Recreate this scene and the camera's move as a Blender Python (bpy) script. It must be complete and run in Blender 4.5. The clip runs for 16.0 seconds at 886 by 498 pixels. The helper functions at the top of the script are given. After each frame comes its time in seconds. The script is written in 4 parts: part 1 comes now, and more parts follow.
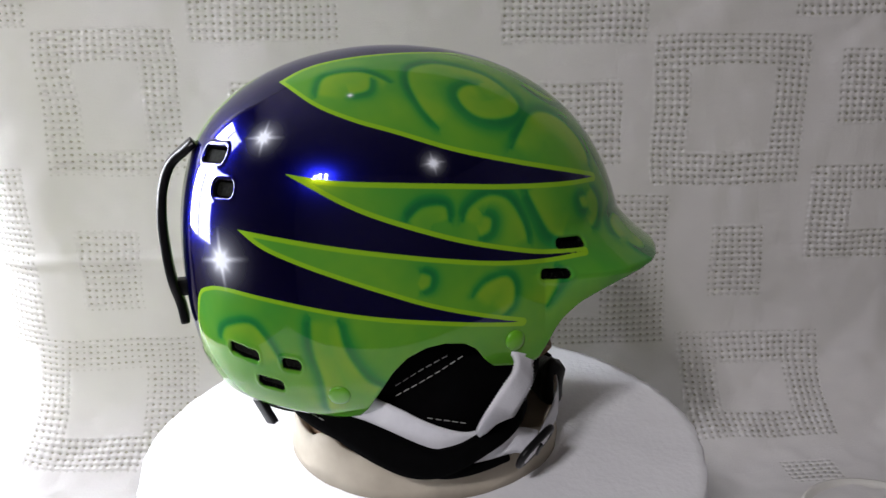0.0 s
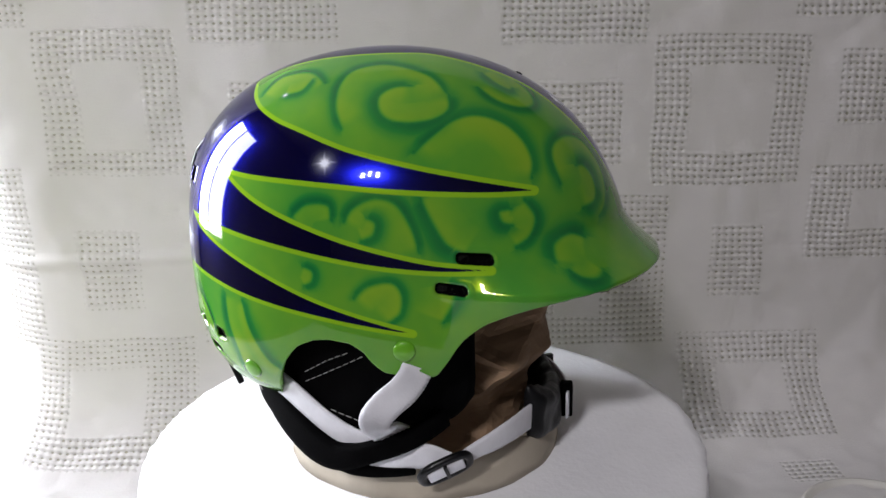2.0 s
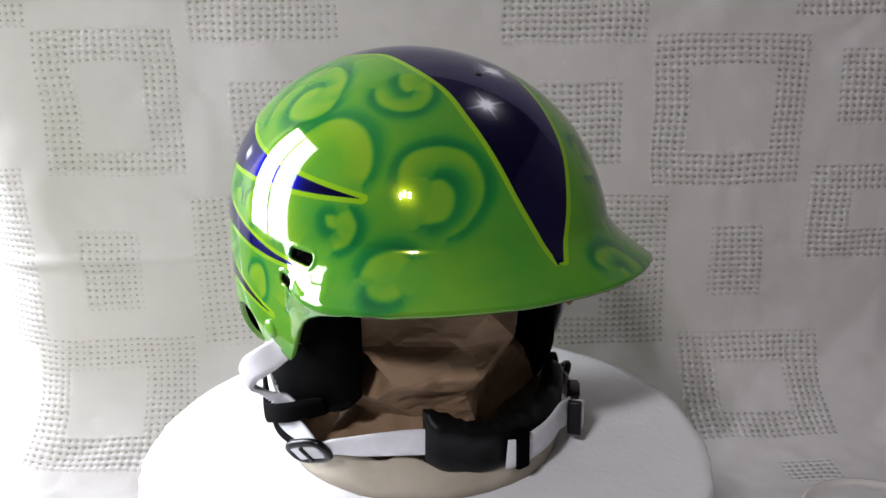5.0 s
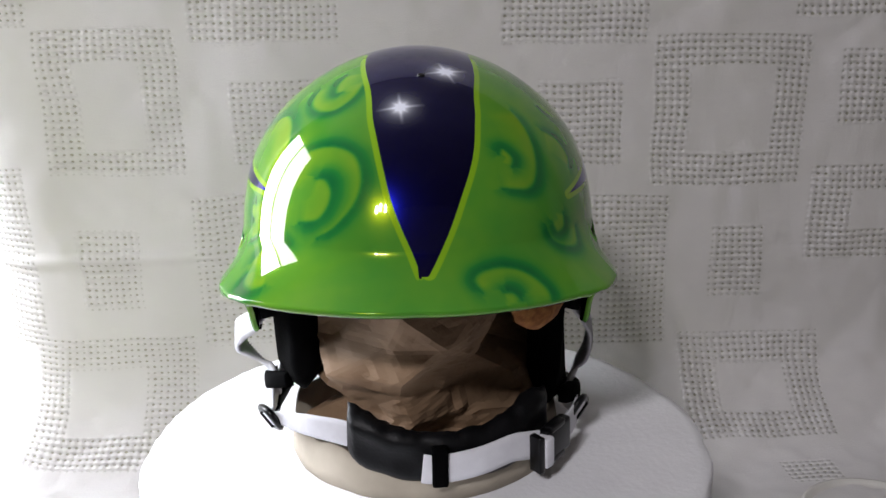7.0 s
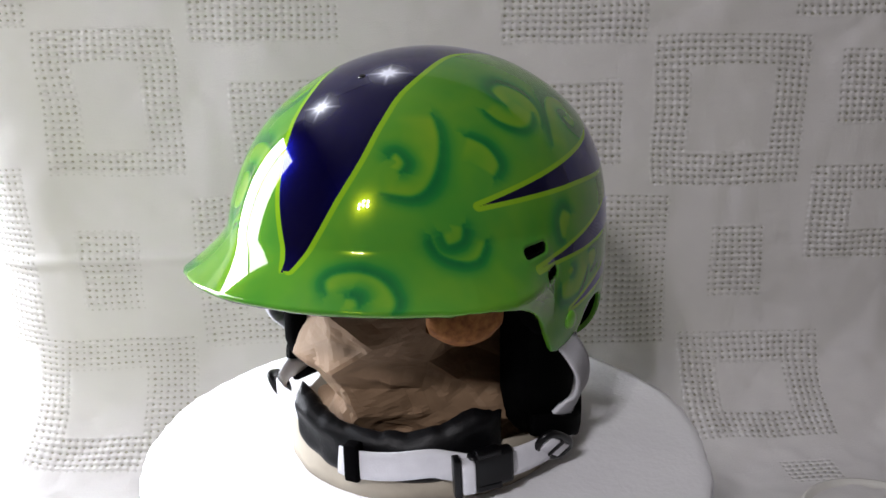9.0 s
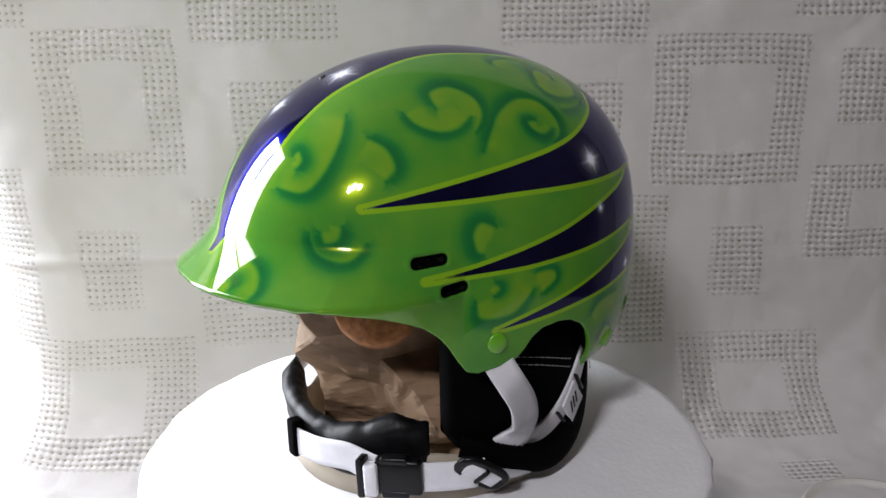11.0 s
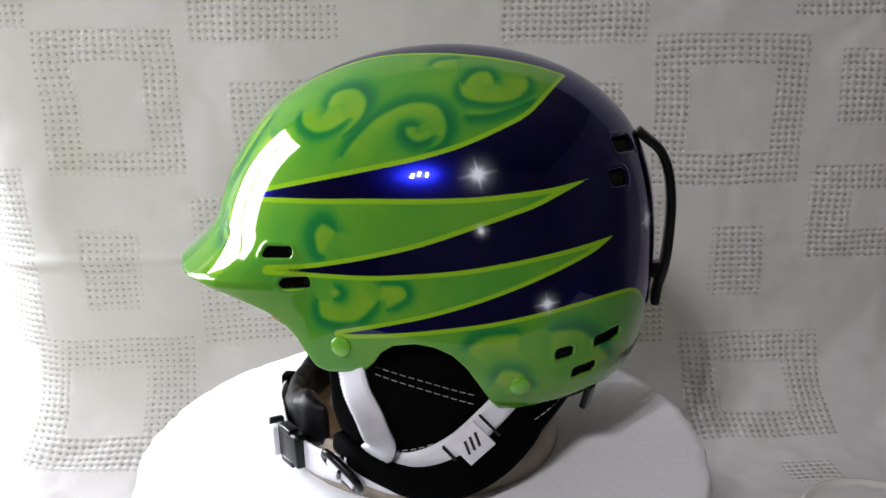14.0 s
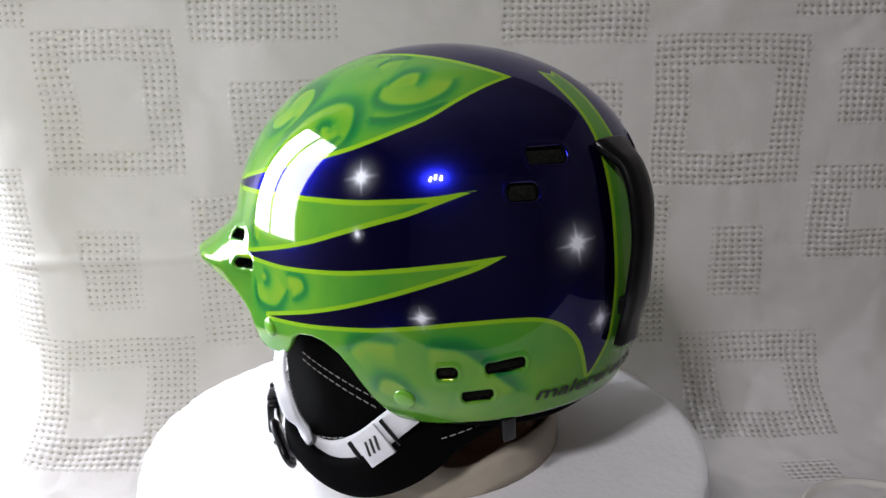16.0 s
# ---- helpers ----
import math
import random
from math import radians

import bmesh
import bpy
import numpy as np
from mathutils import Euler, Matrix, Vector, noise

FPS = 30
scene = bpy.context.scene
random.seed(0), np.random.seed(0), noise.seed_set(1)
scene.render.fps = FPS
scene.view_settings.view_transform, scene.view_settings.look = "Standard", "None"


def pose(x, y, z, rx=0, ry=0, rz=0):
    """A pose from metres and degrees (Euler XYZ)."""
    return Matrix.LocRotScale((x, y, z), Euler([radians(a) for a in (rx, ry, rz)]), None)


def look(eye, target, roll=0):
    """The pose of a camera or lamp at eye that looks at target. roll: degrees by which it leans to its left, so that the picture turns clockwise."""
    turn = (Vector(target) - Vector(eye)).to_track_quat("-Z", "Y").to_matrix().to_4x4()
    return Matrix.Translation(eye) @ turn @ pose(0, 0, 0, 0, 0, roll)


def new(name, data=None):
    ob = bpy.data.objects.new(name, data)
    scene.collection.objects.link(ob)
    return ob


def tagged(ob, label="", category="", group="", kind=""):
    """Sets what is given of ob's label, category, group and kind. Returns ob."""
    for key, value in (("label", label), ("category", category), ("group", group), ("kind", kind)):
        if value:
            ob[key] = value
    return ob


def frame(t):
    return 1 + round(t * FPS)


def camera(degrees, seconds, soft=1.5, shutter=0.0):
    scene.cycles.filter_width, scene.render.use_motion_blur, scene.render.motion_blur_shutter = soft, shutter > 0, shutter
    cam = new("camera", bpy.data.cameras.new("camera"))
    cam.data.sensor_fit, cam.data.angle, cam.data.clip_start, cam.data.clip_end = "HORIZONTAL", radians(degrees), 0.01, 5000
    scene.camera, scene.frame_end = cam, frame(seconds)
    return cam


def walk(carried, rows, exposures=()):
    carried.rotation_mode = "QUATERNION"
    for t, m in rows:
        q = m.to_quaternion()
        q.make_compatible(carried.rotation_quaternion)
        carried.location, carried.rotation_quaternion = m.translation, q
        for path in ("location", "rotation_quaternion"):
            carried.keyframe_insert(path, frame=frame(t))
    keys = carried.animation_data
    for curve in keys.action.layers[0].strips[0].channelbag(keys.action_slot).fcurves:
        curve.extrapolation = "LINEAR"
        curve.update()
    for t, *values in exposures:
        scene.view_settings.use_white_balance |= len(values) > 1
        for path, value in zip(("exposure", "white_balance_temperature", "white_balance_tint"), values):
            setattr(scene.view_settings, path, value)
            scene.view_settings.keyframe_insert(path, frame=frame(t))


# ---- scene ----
cam = camera(62.915, 16.0, soft=1.5)
EYE = Vector((0.0, -0.48, 0.29))
# camera stands still: 13.73 degrees down, 1.81 degrees to the right, leaning slightly
AIM = EYE + Vector((math.sin(radians(1.81)) * math.cos(radians(13.73)),
                    math.cos(radians(1.81)) * math.cos(radians(13.73)),
                    -math.sin(radians(13.73))))
walk(cam, [(0.0, look(EYE, AIM, -1.13)), (16.0, look(EYE, AIM, -1.13))])

# ---- light ----
world = bpy.data.worlds.new("world")
scene.world = world
world.use_nodes = True
wn = world.node_tree
sky = wn.nodes.new("ShaderNodeTexSky")
sky.sky_type, sky.sun_disc = "NISHITA", False
sky.sun_elevation, sky.sun_rotation = radians(30), radians(200)
wn.links.new(sky.outputs[0], wn.nodes["Background"].inputs[0])
wn.nodes["Background"].inputs[1].default_value = 0.1


def area_lamp(name, m, sx, sy, power, colour):
    d = bpy.data.lights.new(name, "AREA")
    d.shape, d.size, d.size_y, d.energy, d.color = "RECTANGLE", sx, sy, power, colour
    ob = new(name, d)
    ob.matrix_world = m
    return ob


# daylight: two tall casements in the left wall
CASEMENTS = ((0.08, 0.41, 21.0), (0.45, 0.77, 48.0))
for y0, y1, power in CASEMENTS:
    area_lamp("window_and_backlight", look((-1.375, (y0 + y1) / 2, 0.63), (0.3, (y0 + y1) / 2, 0.63)), y1 - y0, 1.18, power, (0.89, 0.92, 1.0))
# low backlight added behind the hung cloth, brightens its left; no window seen there
area_lamp("window_and_backlight", look((-0.62, 0.825, 0.0), (-0.62, 0.0, 0.0)), 0.42, 0.26, 20.0, (0.92, 0.96, 1.0))
# the bulbs of the work lamp that stands beside the camera
LAMP = Vector((-0.65, -1.447, 1.26))
for ix in range(3):
    for iz in range(2):
        d = bpy.data.lights.new("work_lamp_bulb", "SPOT")
        d.energy, d.color, d.shadow_soft_size, d.spot_size, d.spot_blend = 12.5, (0.985, 0.955, 1.0), 0.018, radians(70), 0.6
        ob = new("work_lamp_bulb", d)
        c0 = LAMP + Vector((0.095 * (ix - 1), 0.02 * (ix % 2), 0.075 * (iz - 0.5) + 0.02 * (ix % 2)))
        ob.matrix_world = look(c0, c0 + Vector((0.72, 1.447, -1.14)))
scene.view_settings.exposure = 0.0


# ---- materials ----
def material(name):
    m = bpy.data.materials.new(name)
    m.use_nodes = True
    return m, m.node_tree, m.node_tree.nodes["Principled BSDF"]


def ramp(nt, fac, stops):
    r = nt.nodes.new("ShaderNodeValToRGB")
    while len(r.color_ramp.elements) < len(stops):
        r.color_ramp.elements.new(0.5)
    for e, (p, c) in zip(r.color_ramp.elements, stops):
        e.position, e.color = p, (*c, 1)
    nt.links.new(fac, r.inputs[0])
    return r.outputs[0]


def noise_fac(nt, scale, detail=4.0, rough=0.55, stretch=None):
    tc = nt.nodes.new("ShaderNodeTexCoord")
    n = nt.nodes.new("ShaderNodeTexNoise")
    n.inputs["Scale"].default_value, n.inputs["Detail"].default_value, n.inputs["Roughness"].default_value = scale, detail, rough
    if stretch:
        mp = nt.nodes.new("ShaderNodeMapping")
        mp.inputs["Scale"].default_value = stretch
        nt.links.new(tc.outputs["Object"], mp.inputs[0])
        nt.links.new(mp.outputs[0], n.inputs["Vector"])
    else:
        nt.links.new(tc.outputs["Object"], n.inputs["Vector"])
    return n.outputs["Fac"]


def bump(nt, bsdf, height, strength, distance):
    b = nt.nodes.new("ShaderNodeBump")
    b.inputs["Strength"].default_value, b.inputs["Distance"].default_value = strength, distance
    nt.links.new(height, b.inputs["Height"])
    nt.links.new(b.outputs[0], bsdf.inputs["Normal"])


def mottled(name, c0, c1, scale, rough=0.6, fine=0.0, fine_scale=900.0, metal=0.0, coat=0.0, stretch=None):
    """A surface between two colours at one scale, with a fine relief at another."""
    m, nt, b = material(name)
    nt.links.new(ramp(nt, noise_fac(nt, scale, stretch=stretch), [(0.3, c0), (0.7, c1)]), b.inputs["Base Color"])
    b.inputs["Roughness"].default_value, b.inputs["Metallic"].default_value, b.inputs["Coat Weight"].default_value = rough, metal, coat
    if fine:
        bump(nt, b, noise_fac(nt, fine_scale, 3.0), fine, 0.001)
    return m


def attribute(nt, name):
    a = nt.nodes.new("ShaderNodeAttribute")
    a.attribute_name = name
    return a.outputs["Fac"]


def step(nt, value, lo, hi):
    r = nt.nodes.new("ShaderNodeMapRange")
    r.interpolation_type = "SMOOTHSTEP"
    r.inputs["From Min"].default_value, r.inputs["From Max"].default_value = lo, hi
    nt.links.new(value, r.inputs["Value"])
    return r.outputs[0]


def mix(nt, fac, a, b):
    n = nt.nodes.new("ShaderNodeMix")
    n.data_type = "RGBA"
    nt.links.new(fac, n.inputs["Factor"])
    for sock, v in ((n.inputs[6], a), (n.inputs[7], b)):
        if isinstance(v, tuple):
            sock.default_value = (*v, 1)
        else:
            nt.links.new(v, sock)
    return n.outputs[2]


def math_node(nt, op, a, b):
    n = nt.nodes.new("ShaderNodeMath")
    n.operation = op
    for sock, v in ((n.inputs[0], a), (n.inputs[1], b)):
        if isinstance(v, (int, float)):
            sock.default_value = v
        else:
            nt.links.new(v, sock)
    return n.outputs[0]


def lacquer():
    """Airbrushed candy paint under clear coat: blue ground, green flames with yellow keylines, swirls and stars."""
    m, nt, b = material("airbrushed_lacquer")
    green, swirl, star, slot = (attribute(nt, k) for k in ("green", "swirl", "star", "slot"))
    cloud = noise_fac(nt, 21.0, 3.0)
    tone = math_node(nt, "ADD", swirl, math_node(nt, "MULTIPLY", math_node(nt, "SUBTRACT", cloud, 0.50), 0.60))
    leaf = ramp(nt, tone, [(0.04, (0.185, 0.345, 0.022)), (0.24, (0.112, 0.300, 0.023)), (0.44, (0.056, 0.248, 0.027)), (0.66, (0.016, 0.185, 0.032)), (0.92, (0.005, 0.122, 0.033))])
    within = step(nt, green, 0.0021, 0.0030)
    keyed = mix(nt, within, (0.215, 0.42, 0.014), leaf)
    blue = ramp(nt, noise_fac(nt, 9.0, 2.0), [(0.3, (0.0009, 0.0004, 0.006)), (0.7, (0.0014, 0.0007, 0.009))])
    on_green, shell = step(nt, green, -0.0002, 0.0003), step(nt, slot, -0.0002, 0.0004)
    paint = mix(nt, on_green, blue, keyed)
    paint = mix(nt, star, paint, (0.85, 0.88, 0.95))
    foam = ramp(nt, noise_fac(nt, 750.0, 3.0), [(0.56, (0.002, 0.002, 0.002)), (0.70, (0.014, 0.015, 0.012))])
    paint = mix(nt, shell, foam, paint)
    nt.links.new(paint, b.inputs["Base Color"])
    b.inputs["Roughness"].default_value, b.inputs["Specular IOR Level"].default_value = 0.5, 0.0
    b.inputs["Coat Roughness"].default_value, b.inputs["Coat IOR"].default_value = 0.03, 1.46
    nt.links.new(shell, b.inputs["Coat Weight"])
    # fine metal flakes under the clear coat throw back light in the paint's own colour
    flake = nt.nodes.new("ShaderNodeBsdfGlossy")
    flake.inputs["Roughness"].default_value = 0.20
    sparkle = ramp(nt, noise_fac(nt, 2600.0, 1.0), [(0.3, (0.7, 0.7, 0.7)), (0.7, (1.0, 1.0, 1.0))])
    tint = mix(nt, on_green, (0.002, 0.003, 0.10), (0.018, 0.020, 0.0))
    scaled = nt.nodes.new("ShaderNodeMix")
    scaled.data_type, scaled.blend_type = "RGBA", "MULTIPLY"
    scaled.inputs["Factor"].default_value = 1.0
    nt.links.new(sparkle, scaled.inputs[6])
    nt.links.new(tint, scaled.inputs[7])
    nt.links.new(mix(nt, shell, (0.0, 0.0, 0.0), scaled.outputs[2]), flake.inputs["Color"])
    both = nt.nodes.new("ShaderNodeAddShader")
    nt.links.new(b.outputs[0], both.inputs[0])
    nt.links.new(flake.outputs[0], both.inputs[1])
    nt.links.new(both.outputs[0], nt.nodes["Material Output"].inputs["Surface"])
    bump(nt, b, noise_fac(nt, 55.0, 2.0), 0.02, 0.001)
    return m


def cloth_material():
    """Cotton with drawn-thread openwork: the holes follow the sheet's own thread coordinates."""
    m, nt, b = material("woven_cotton")
    wu, wv, mask = (attribute(nt, k) for k in ("warp", "weft", "openwork"))
    wave = lambda x, pitch: math_node(nt, "COSINE", math_node(nt, "MULTIPLY", x, 2 * math.pi / pitch), 0.0)
    cu, cv = wave(wu, 0.0078), wave(wv, 0.0073)
    jitter = noise_fac(nt, 120.0, 2.0)
    cell = math_node(nt, "ADD", math_node(nt, "MULTIPLY", cu, 0.42), math_node(nt, "MULTIPLY", cv, 0.58))
    cell = math_node(nt, "ADD", cell, math_node(nt, "MULTIPLY", math_node(nt, "SUBTRACT", jitter, 0.5), 1.0))
    hole = math_node(nt, "MULTIPLY", step(nt, cell, 0.50, 0.95), mask)
    base = ramp(nt, noise_fac(nt, 7.0, 5.0), [(0.3, (0.605, 0.58, 0.58)), (0.7, (0.685, 0.66, 0.66))])
    nt.links.new(mix(nt, hole, base, (0.27, 0.255, 0.20)), b.inputs["Base Color"])
    b.inputs["Roughness"].default_value = 0.92
    b.inputs["Sheen Weight"].default_value = 0.1
    ribs = math_node(nt, "MULTIPLY", math_node(nt, "ADD", math_node(nt, "MULTIPLY", cv, 0.65), math_node(nt, "MULTIPLY", cu, 0.35)), math_node(nt, "MULTIPLY", mask, -0.95))
    relief = math_node(nt, "ADD", ribs, math_node(nt, "MULTIPLY", noise_fac(nt, 420.0, 3.0, stretch=(1.0, 1.0, 3.0)), 0.45))
    relief = math_node(nt, "SUBTRACT", relief, math_node(nt, "MULTIPLY", hole, 0.5))
    bump(nt, b, relief, 0.7, 0.0014)
    # daylight from behind shines through the thin weave
    thin = nt.nodes.new("ShaderNodeBsdfTranslucent")
    thin.inputs["Color"].default_value = (0.80, 0.82, 0.66, 1)
    both = nt.nodes.new("ShaderNodeMixShader")
    both.inputs[0].default_value = 0.2
    nt.links.new(b.outputs[0], both.inputs[1])
    nt.links.new(thin.outputs[0], both.inputs[2])
    nt.links.new(both.outputs[0], nt.nodes["Material Output"].inputs["Surface"])
    return m


MAT_SHELL = lacquer()
MAT_CLOTH = cloth_material()
MAT_FOAM = mottled("polystyrene", (0.87, 0.87, 0.90), (0.92, 0.92, 0.95), 30.0, 0.85, 0.5, 260.0)
MAT_PAPER = mottled("kraft_paper", (0.21, 0.130, 0.074), (0.29, 0.19, 0.112), 14.0, 0.75, 0.25, 300.0)
MAT_CARD = mottled("greyboard", (0.34, 0.30, 0.235), (0.45, 0.40, 0.32), 24.0, 0.8, 0.2, 300.0)
MAT_BLACK = mottled("black_fabric", (0.0008, 0.0008, 0.0009), (0.0018, 0.0018, 0.002), 60.0, 0.8, 0.3, 700.0)
MAT_PLASTIC = mottled("black_plastic", (0.002, 0.002, 0.0025), (0.004, 0.004, 0.005), 80.0, 0.30, 0.05, 400.0)
MAT_PAD = mottled("neoprene", (0.002, 0.002, 0.0025), (0.005, 0.005, 0.006), 70.0, 0.45, 0.25, 500.0)
MAT_WEB = mottled("white_webbing", (0.66, 0.66, 0.70), (0.78, 0.78, 0.82), 60.0, 0.8, 0.2, 900.0)
for m in (MAT_BLACK, MAT_PAD, MAT_PLASTIC):
    m.node_tree.nodes["Principled BSDF"].inputs["Specular IOR Level"].default_value = 0.03 if m is MAT_BLACK else 0.2 if m is MAT_PAD else 0.3
MAT_THREAD = mottled("pale_thread", (0.22, 0.22, 0.21), (0.34, 0.34, 0.33), 200.0, 0.8)
MAT_VENT = mottled("vent_foam", (0.0015, 0.0015, 0.0015), (0.012, 0.013, 0.010), 700.0, 0.9, 0.6, 500.0)
MAT_VENT.node_tree.nodes["Principled BSDF"].inputs["Specular IOR Level"].default_value = 0.1
MAT_COASTER = mottled("pale_ceramic", (0.55, 0.53, 0.49), (0.63, 0.61, 0.57), 40.0, 0.6, 0.1, 300.0)
MAT_WALL = mottled("dim_plaster", (0.13, 0.112, 0.10), (0.17, 0.15, 0.135), 3.0, 0.9, 0.2, 90.0)
MAT_WOOD = mottled("table_wood", (0.12, 0.07, 0.035), (0.24, 0.14, 0.07), 6.0, 0.5, 0.1, 60.0, stretch=(1, 8, 1))
MAT_FRAME = mottled("white_window_paint", (0.70, 0.70, 0.68), (0.8, 0.8, 0.78), 12.0, 0.4)
MAT_RIVET = mottled("green_lacquer", (0.10, 0.35, 0.010), (0.13, 0.39, 0.012), 60.0, 0.35, coat=0.7)


# ---- mesh helpers ----
def mesh_object(name, bm, mat, smooth=True):
    bmesh.ops.recalc_face_normals(bm, faces=bm.faces[:])
    me = bpy.data.meshes.new(name)
    bm.to_mesh(me)
    bm.free()
    me.materials.append(mat)
    if smooth:
        me.shade_smooth()
    return new(name, me)


def part(name, bm, mat, parent, label="", smooth=True):
    ob = mesh_object(name, bm, mat, smooth)
    ob.parent = parent
    if label:
        tagged(ob, label)
    return ob


def grid_mesh(name, pts, mat, close=False):
    """A mesh from a numpy grid of points, rows by columns; close joins the last column to the first."""
    nr, nc = pts.shape[:2]
    idx = np.arange(nr * nc).reshape(nr, nc)
    nxt = np.roll(idx, -1, 1) if close else idx[:, 1:]
    cur = idx if close else idx[:, :-1]
    faces = np.stack([cur[:-1], nxt[:-1], nxt[1:], cur[1:]], -1).reshape(-1, 4)
    me = bpy.data.meshes.new(name)
    me.from_pydata(pts.reshape(-1, 3).tolist(), [], faces.tolist())
    me.materials.append(mat)
    me.shade_smooth()
    return me


def box(bm, x0, y0, z0, x1, y1, z1, bevel=0.0):
    r = bmesh.ops.create_cube(bm, size=1.0)
    for v in r["verts"]:
        v.co = Vector(((x0 + x1) / 2 + v.co.x * (x1 - x0), (y0 + y1) / 2 + v.co.y * (y1 - y0), (z0 + z1) / 2 + v.co.z * (z1 - z0)))
    if bevel:
        es = list({e for v in r["verts"] for e in v.link_edges})
        bmesh.ops.bevel(bm, geom=es, offset=bevel, segments=2, affect="EDGES", profile=0.6)
    return bm


def lathe(bm, profile, segments=96, centre=(0, 0)):
    """Turn a profile of (radius, height) round the vertical through centre."""
    rings = []
    for r, z in profile:
        rings.append([bm.verts.new((centre[0] + r * math.cos(2 * math.pi * k / segments), centre[1] + r * math.sin(2 * math.pi * k / segments), z)) for k in range(segments)])
    for a, b in zip(rings, rings[1:]):
        for k in range(segments):
            j = (k + 1) % segments
            bm.faces.new((a[k], a[j], b[j], b[k]))
    bm.faces.new(rings[0])
    bm.faces.new(rings[-1])
    return bm


def spline(points, n):
    """Catmull-Rom through points, n samples for each span."""
    p = np.array(points, float)
    p = np.vstack([2 * p[0] - p[1], p, 2 * p[-1] - p[-2]])
    t = np.linspace(0, 1, n, endpoint=False)[:, None]
    out = []
    for a, b, c, d in zip(p, p[1:], p[2:], p[3:]):
        out.append(0.5 * (2 * b + (c - a) * t + (2 * a - 5 * b + 4 * c - d) * t ** 2 + (3 * b - a - 3 * c + d) * t ** 3))
    out.append(p[-2][None])
    return np.vstack(out)


# ---- the room ----
def wall_round(name, x0, y0, z0, x1, y1, z1, hole, label):
    """A wall with an opening: hole is low and high along the wall, then low and high upward; its frame and mullions come with it."""
    a0, a1, h0, h1 = hole
    along_y = y1 - y0 > x1 - x0
    bm = bmesh.new()
    if along_y:
        for b in ((y0, a0, z0, z1), (a1, y1, z0, z1), (a0, a1, z0, h0), (a0, a1, h1, z1)):
            box(bm, x0, b[0], b[2], x1, b[1], b[3])
    else:
        for b in ((x0, a0, z0, z1), (a1, x1, z0, z1), (a0, a1, z0, h0), (a0, a1, h1, z1)):
            box(bm, b[0], y0, b[2], b[1], y1, b[3])
    return tagged(mesh_object(name, bm, MAT_WALL, False), label, "wall", kind="structure")


def window(name, hole, at, along_y, mullions, label):
    """White frame in an opening, with uprights between the casements."""
    a0, a1, h0, h1 = hole
    win = tagged(new(name), label, "window", kind="structure")
    bars = [(a, b, h0 + 0.022, h1 - 0.022) for a, b in ((a0, a0 + 0.02), *mullions, (a1 - 0.02, a1))]
    bars += [(a0, a1, h0, h0 + 0.02), (a0, a1, h1 - 0.02, h1)]
    for a, b, lo, hi in bars:
        bm = bmesh.new()
        if along_y:
            box(bm, at - 0.04, a, lo, at + 0.03, b, hi, 0.003)
        else:
            box(bm, a, at - 0.03, lo, b, at + 0.04, hi, 0.003)
        part("window_frame", bm, MAT_FRAME, win)


def room():
    """Walls, floor and ceiling round the table; a window in the left wall, an unseen one added behind the cloth."""
    x0, x1, y0, y1, z0, z1, th = -1.4, 1.7, -2.0, 0.85, -0.88, 1.7, 0.1
    bm = bmesh.new()
    box(bm, x0 - th, y0 - th, z0 - th, x1 + th, y1 + th, z0)
    tagged(mesh_object("floor", bm, MAT_WOOD, False), "brown wooden floor of the dim room", "floor", kind="structure")
    bm = bmesh.new()
    box(bm, x0 - th, y0 - th, z1, x1 + th, y1 + th, z1 + th)
    tagged(mesh_object("ceiling", bm, MAT_WALL, False), "dim plastered ceiling", "ceiling", kind="structure")
    for name, b in (("wall_south", (x0 - th, y0 - th, z0, x1 + th, y0, z1)), ("wall_east", (x1, y0, z0, x1 + th, y1, z1))):
        bm = bmesh.new()
        box(bm, *b)
        tagged(mesh_object(name, bm, MAT_WALL, False), "plain dim plaster wall", "wall", kind="structure")
    west, north = (0.058, 0.792, 0.015, 1.245), (-0.86, -0.38, -0.155, 0.155)
    wall_round("wall_west", x0 - th, y0, z0, x0, y1, z1, west, "plain dim plaster wall with a window opening")
    wall_round("wall_north", x0 - th, y1, z0, x1 + th, y1 + th, z1, north, "plain dim plaster wall with a low opening for the added backlight")
    window("window_1", west, x0, True, ((0.412, 0.448),), "white painted window with two tall casements")
    # unseen frame, added round the backlight behind the cloth
    window("added_back_window", north, y1, False, (), "small white window, unseen, added behind the hung cloth to backlight it")


room()

TABLE_Z, CLOTH_Y, BEND = -0.13, 0.30, 0.14


def table():
    t = tagged(new("table"), "wooden table under the white cloth", "table")
    bm = bmesh.new()
    box(bm, -0.63, -0.62, TABLE_Z - 0.045, 0.95, CLOTH_Y + 0.1, TABLE_Z - 0.012, 0.004)
    part("tabletop", bm, MAT_WOOD, t)
    for x in (-0.58, 0.89):
        for y in (-0.56, CLOTH_Y + 0.04):
            bm = bmesh.new()
            box(bm, x - 0.03, y - 0.03, -0.88, x + 0.03, y + 0.03, TABLE_Z - 0.046, 0.004)
            part("leg", bm, MAT_WOOD, t)


table()

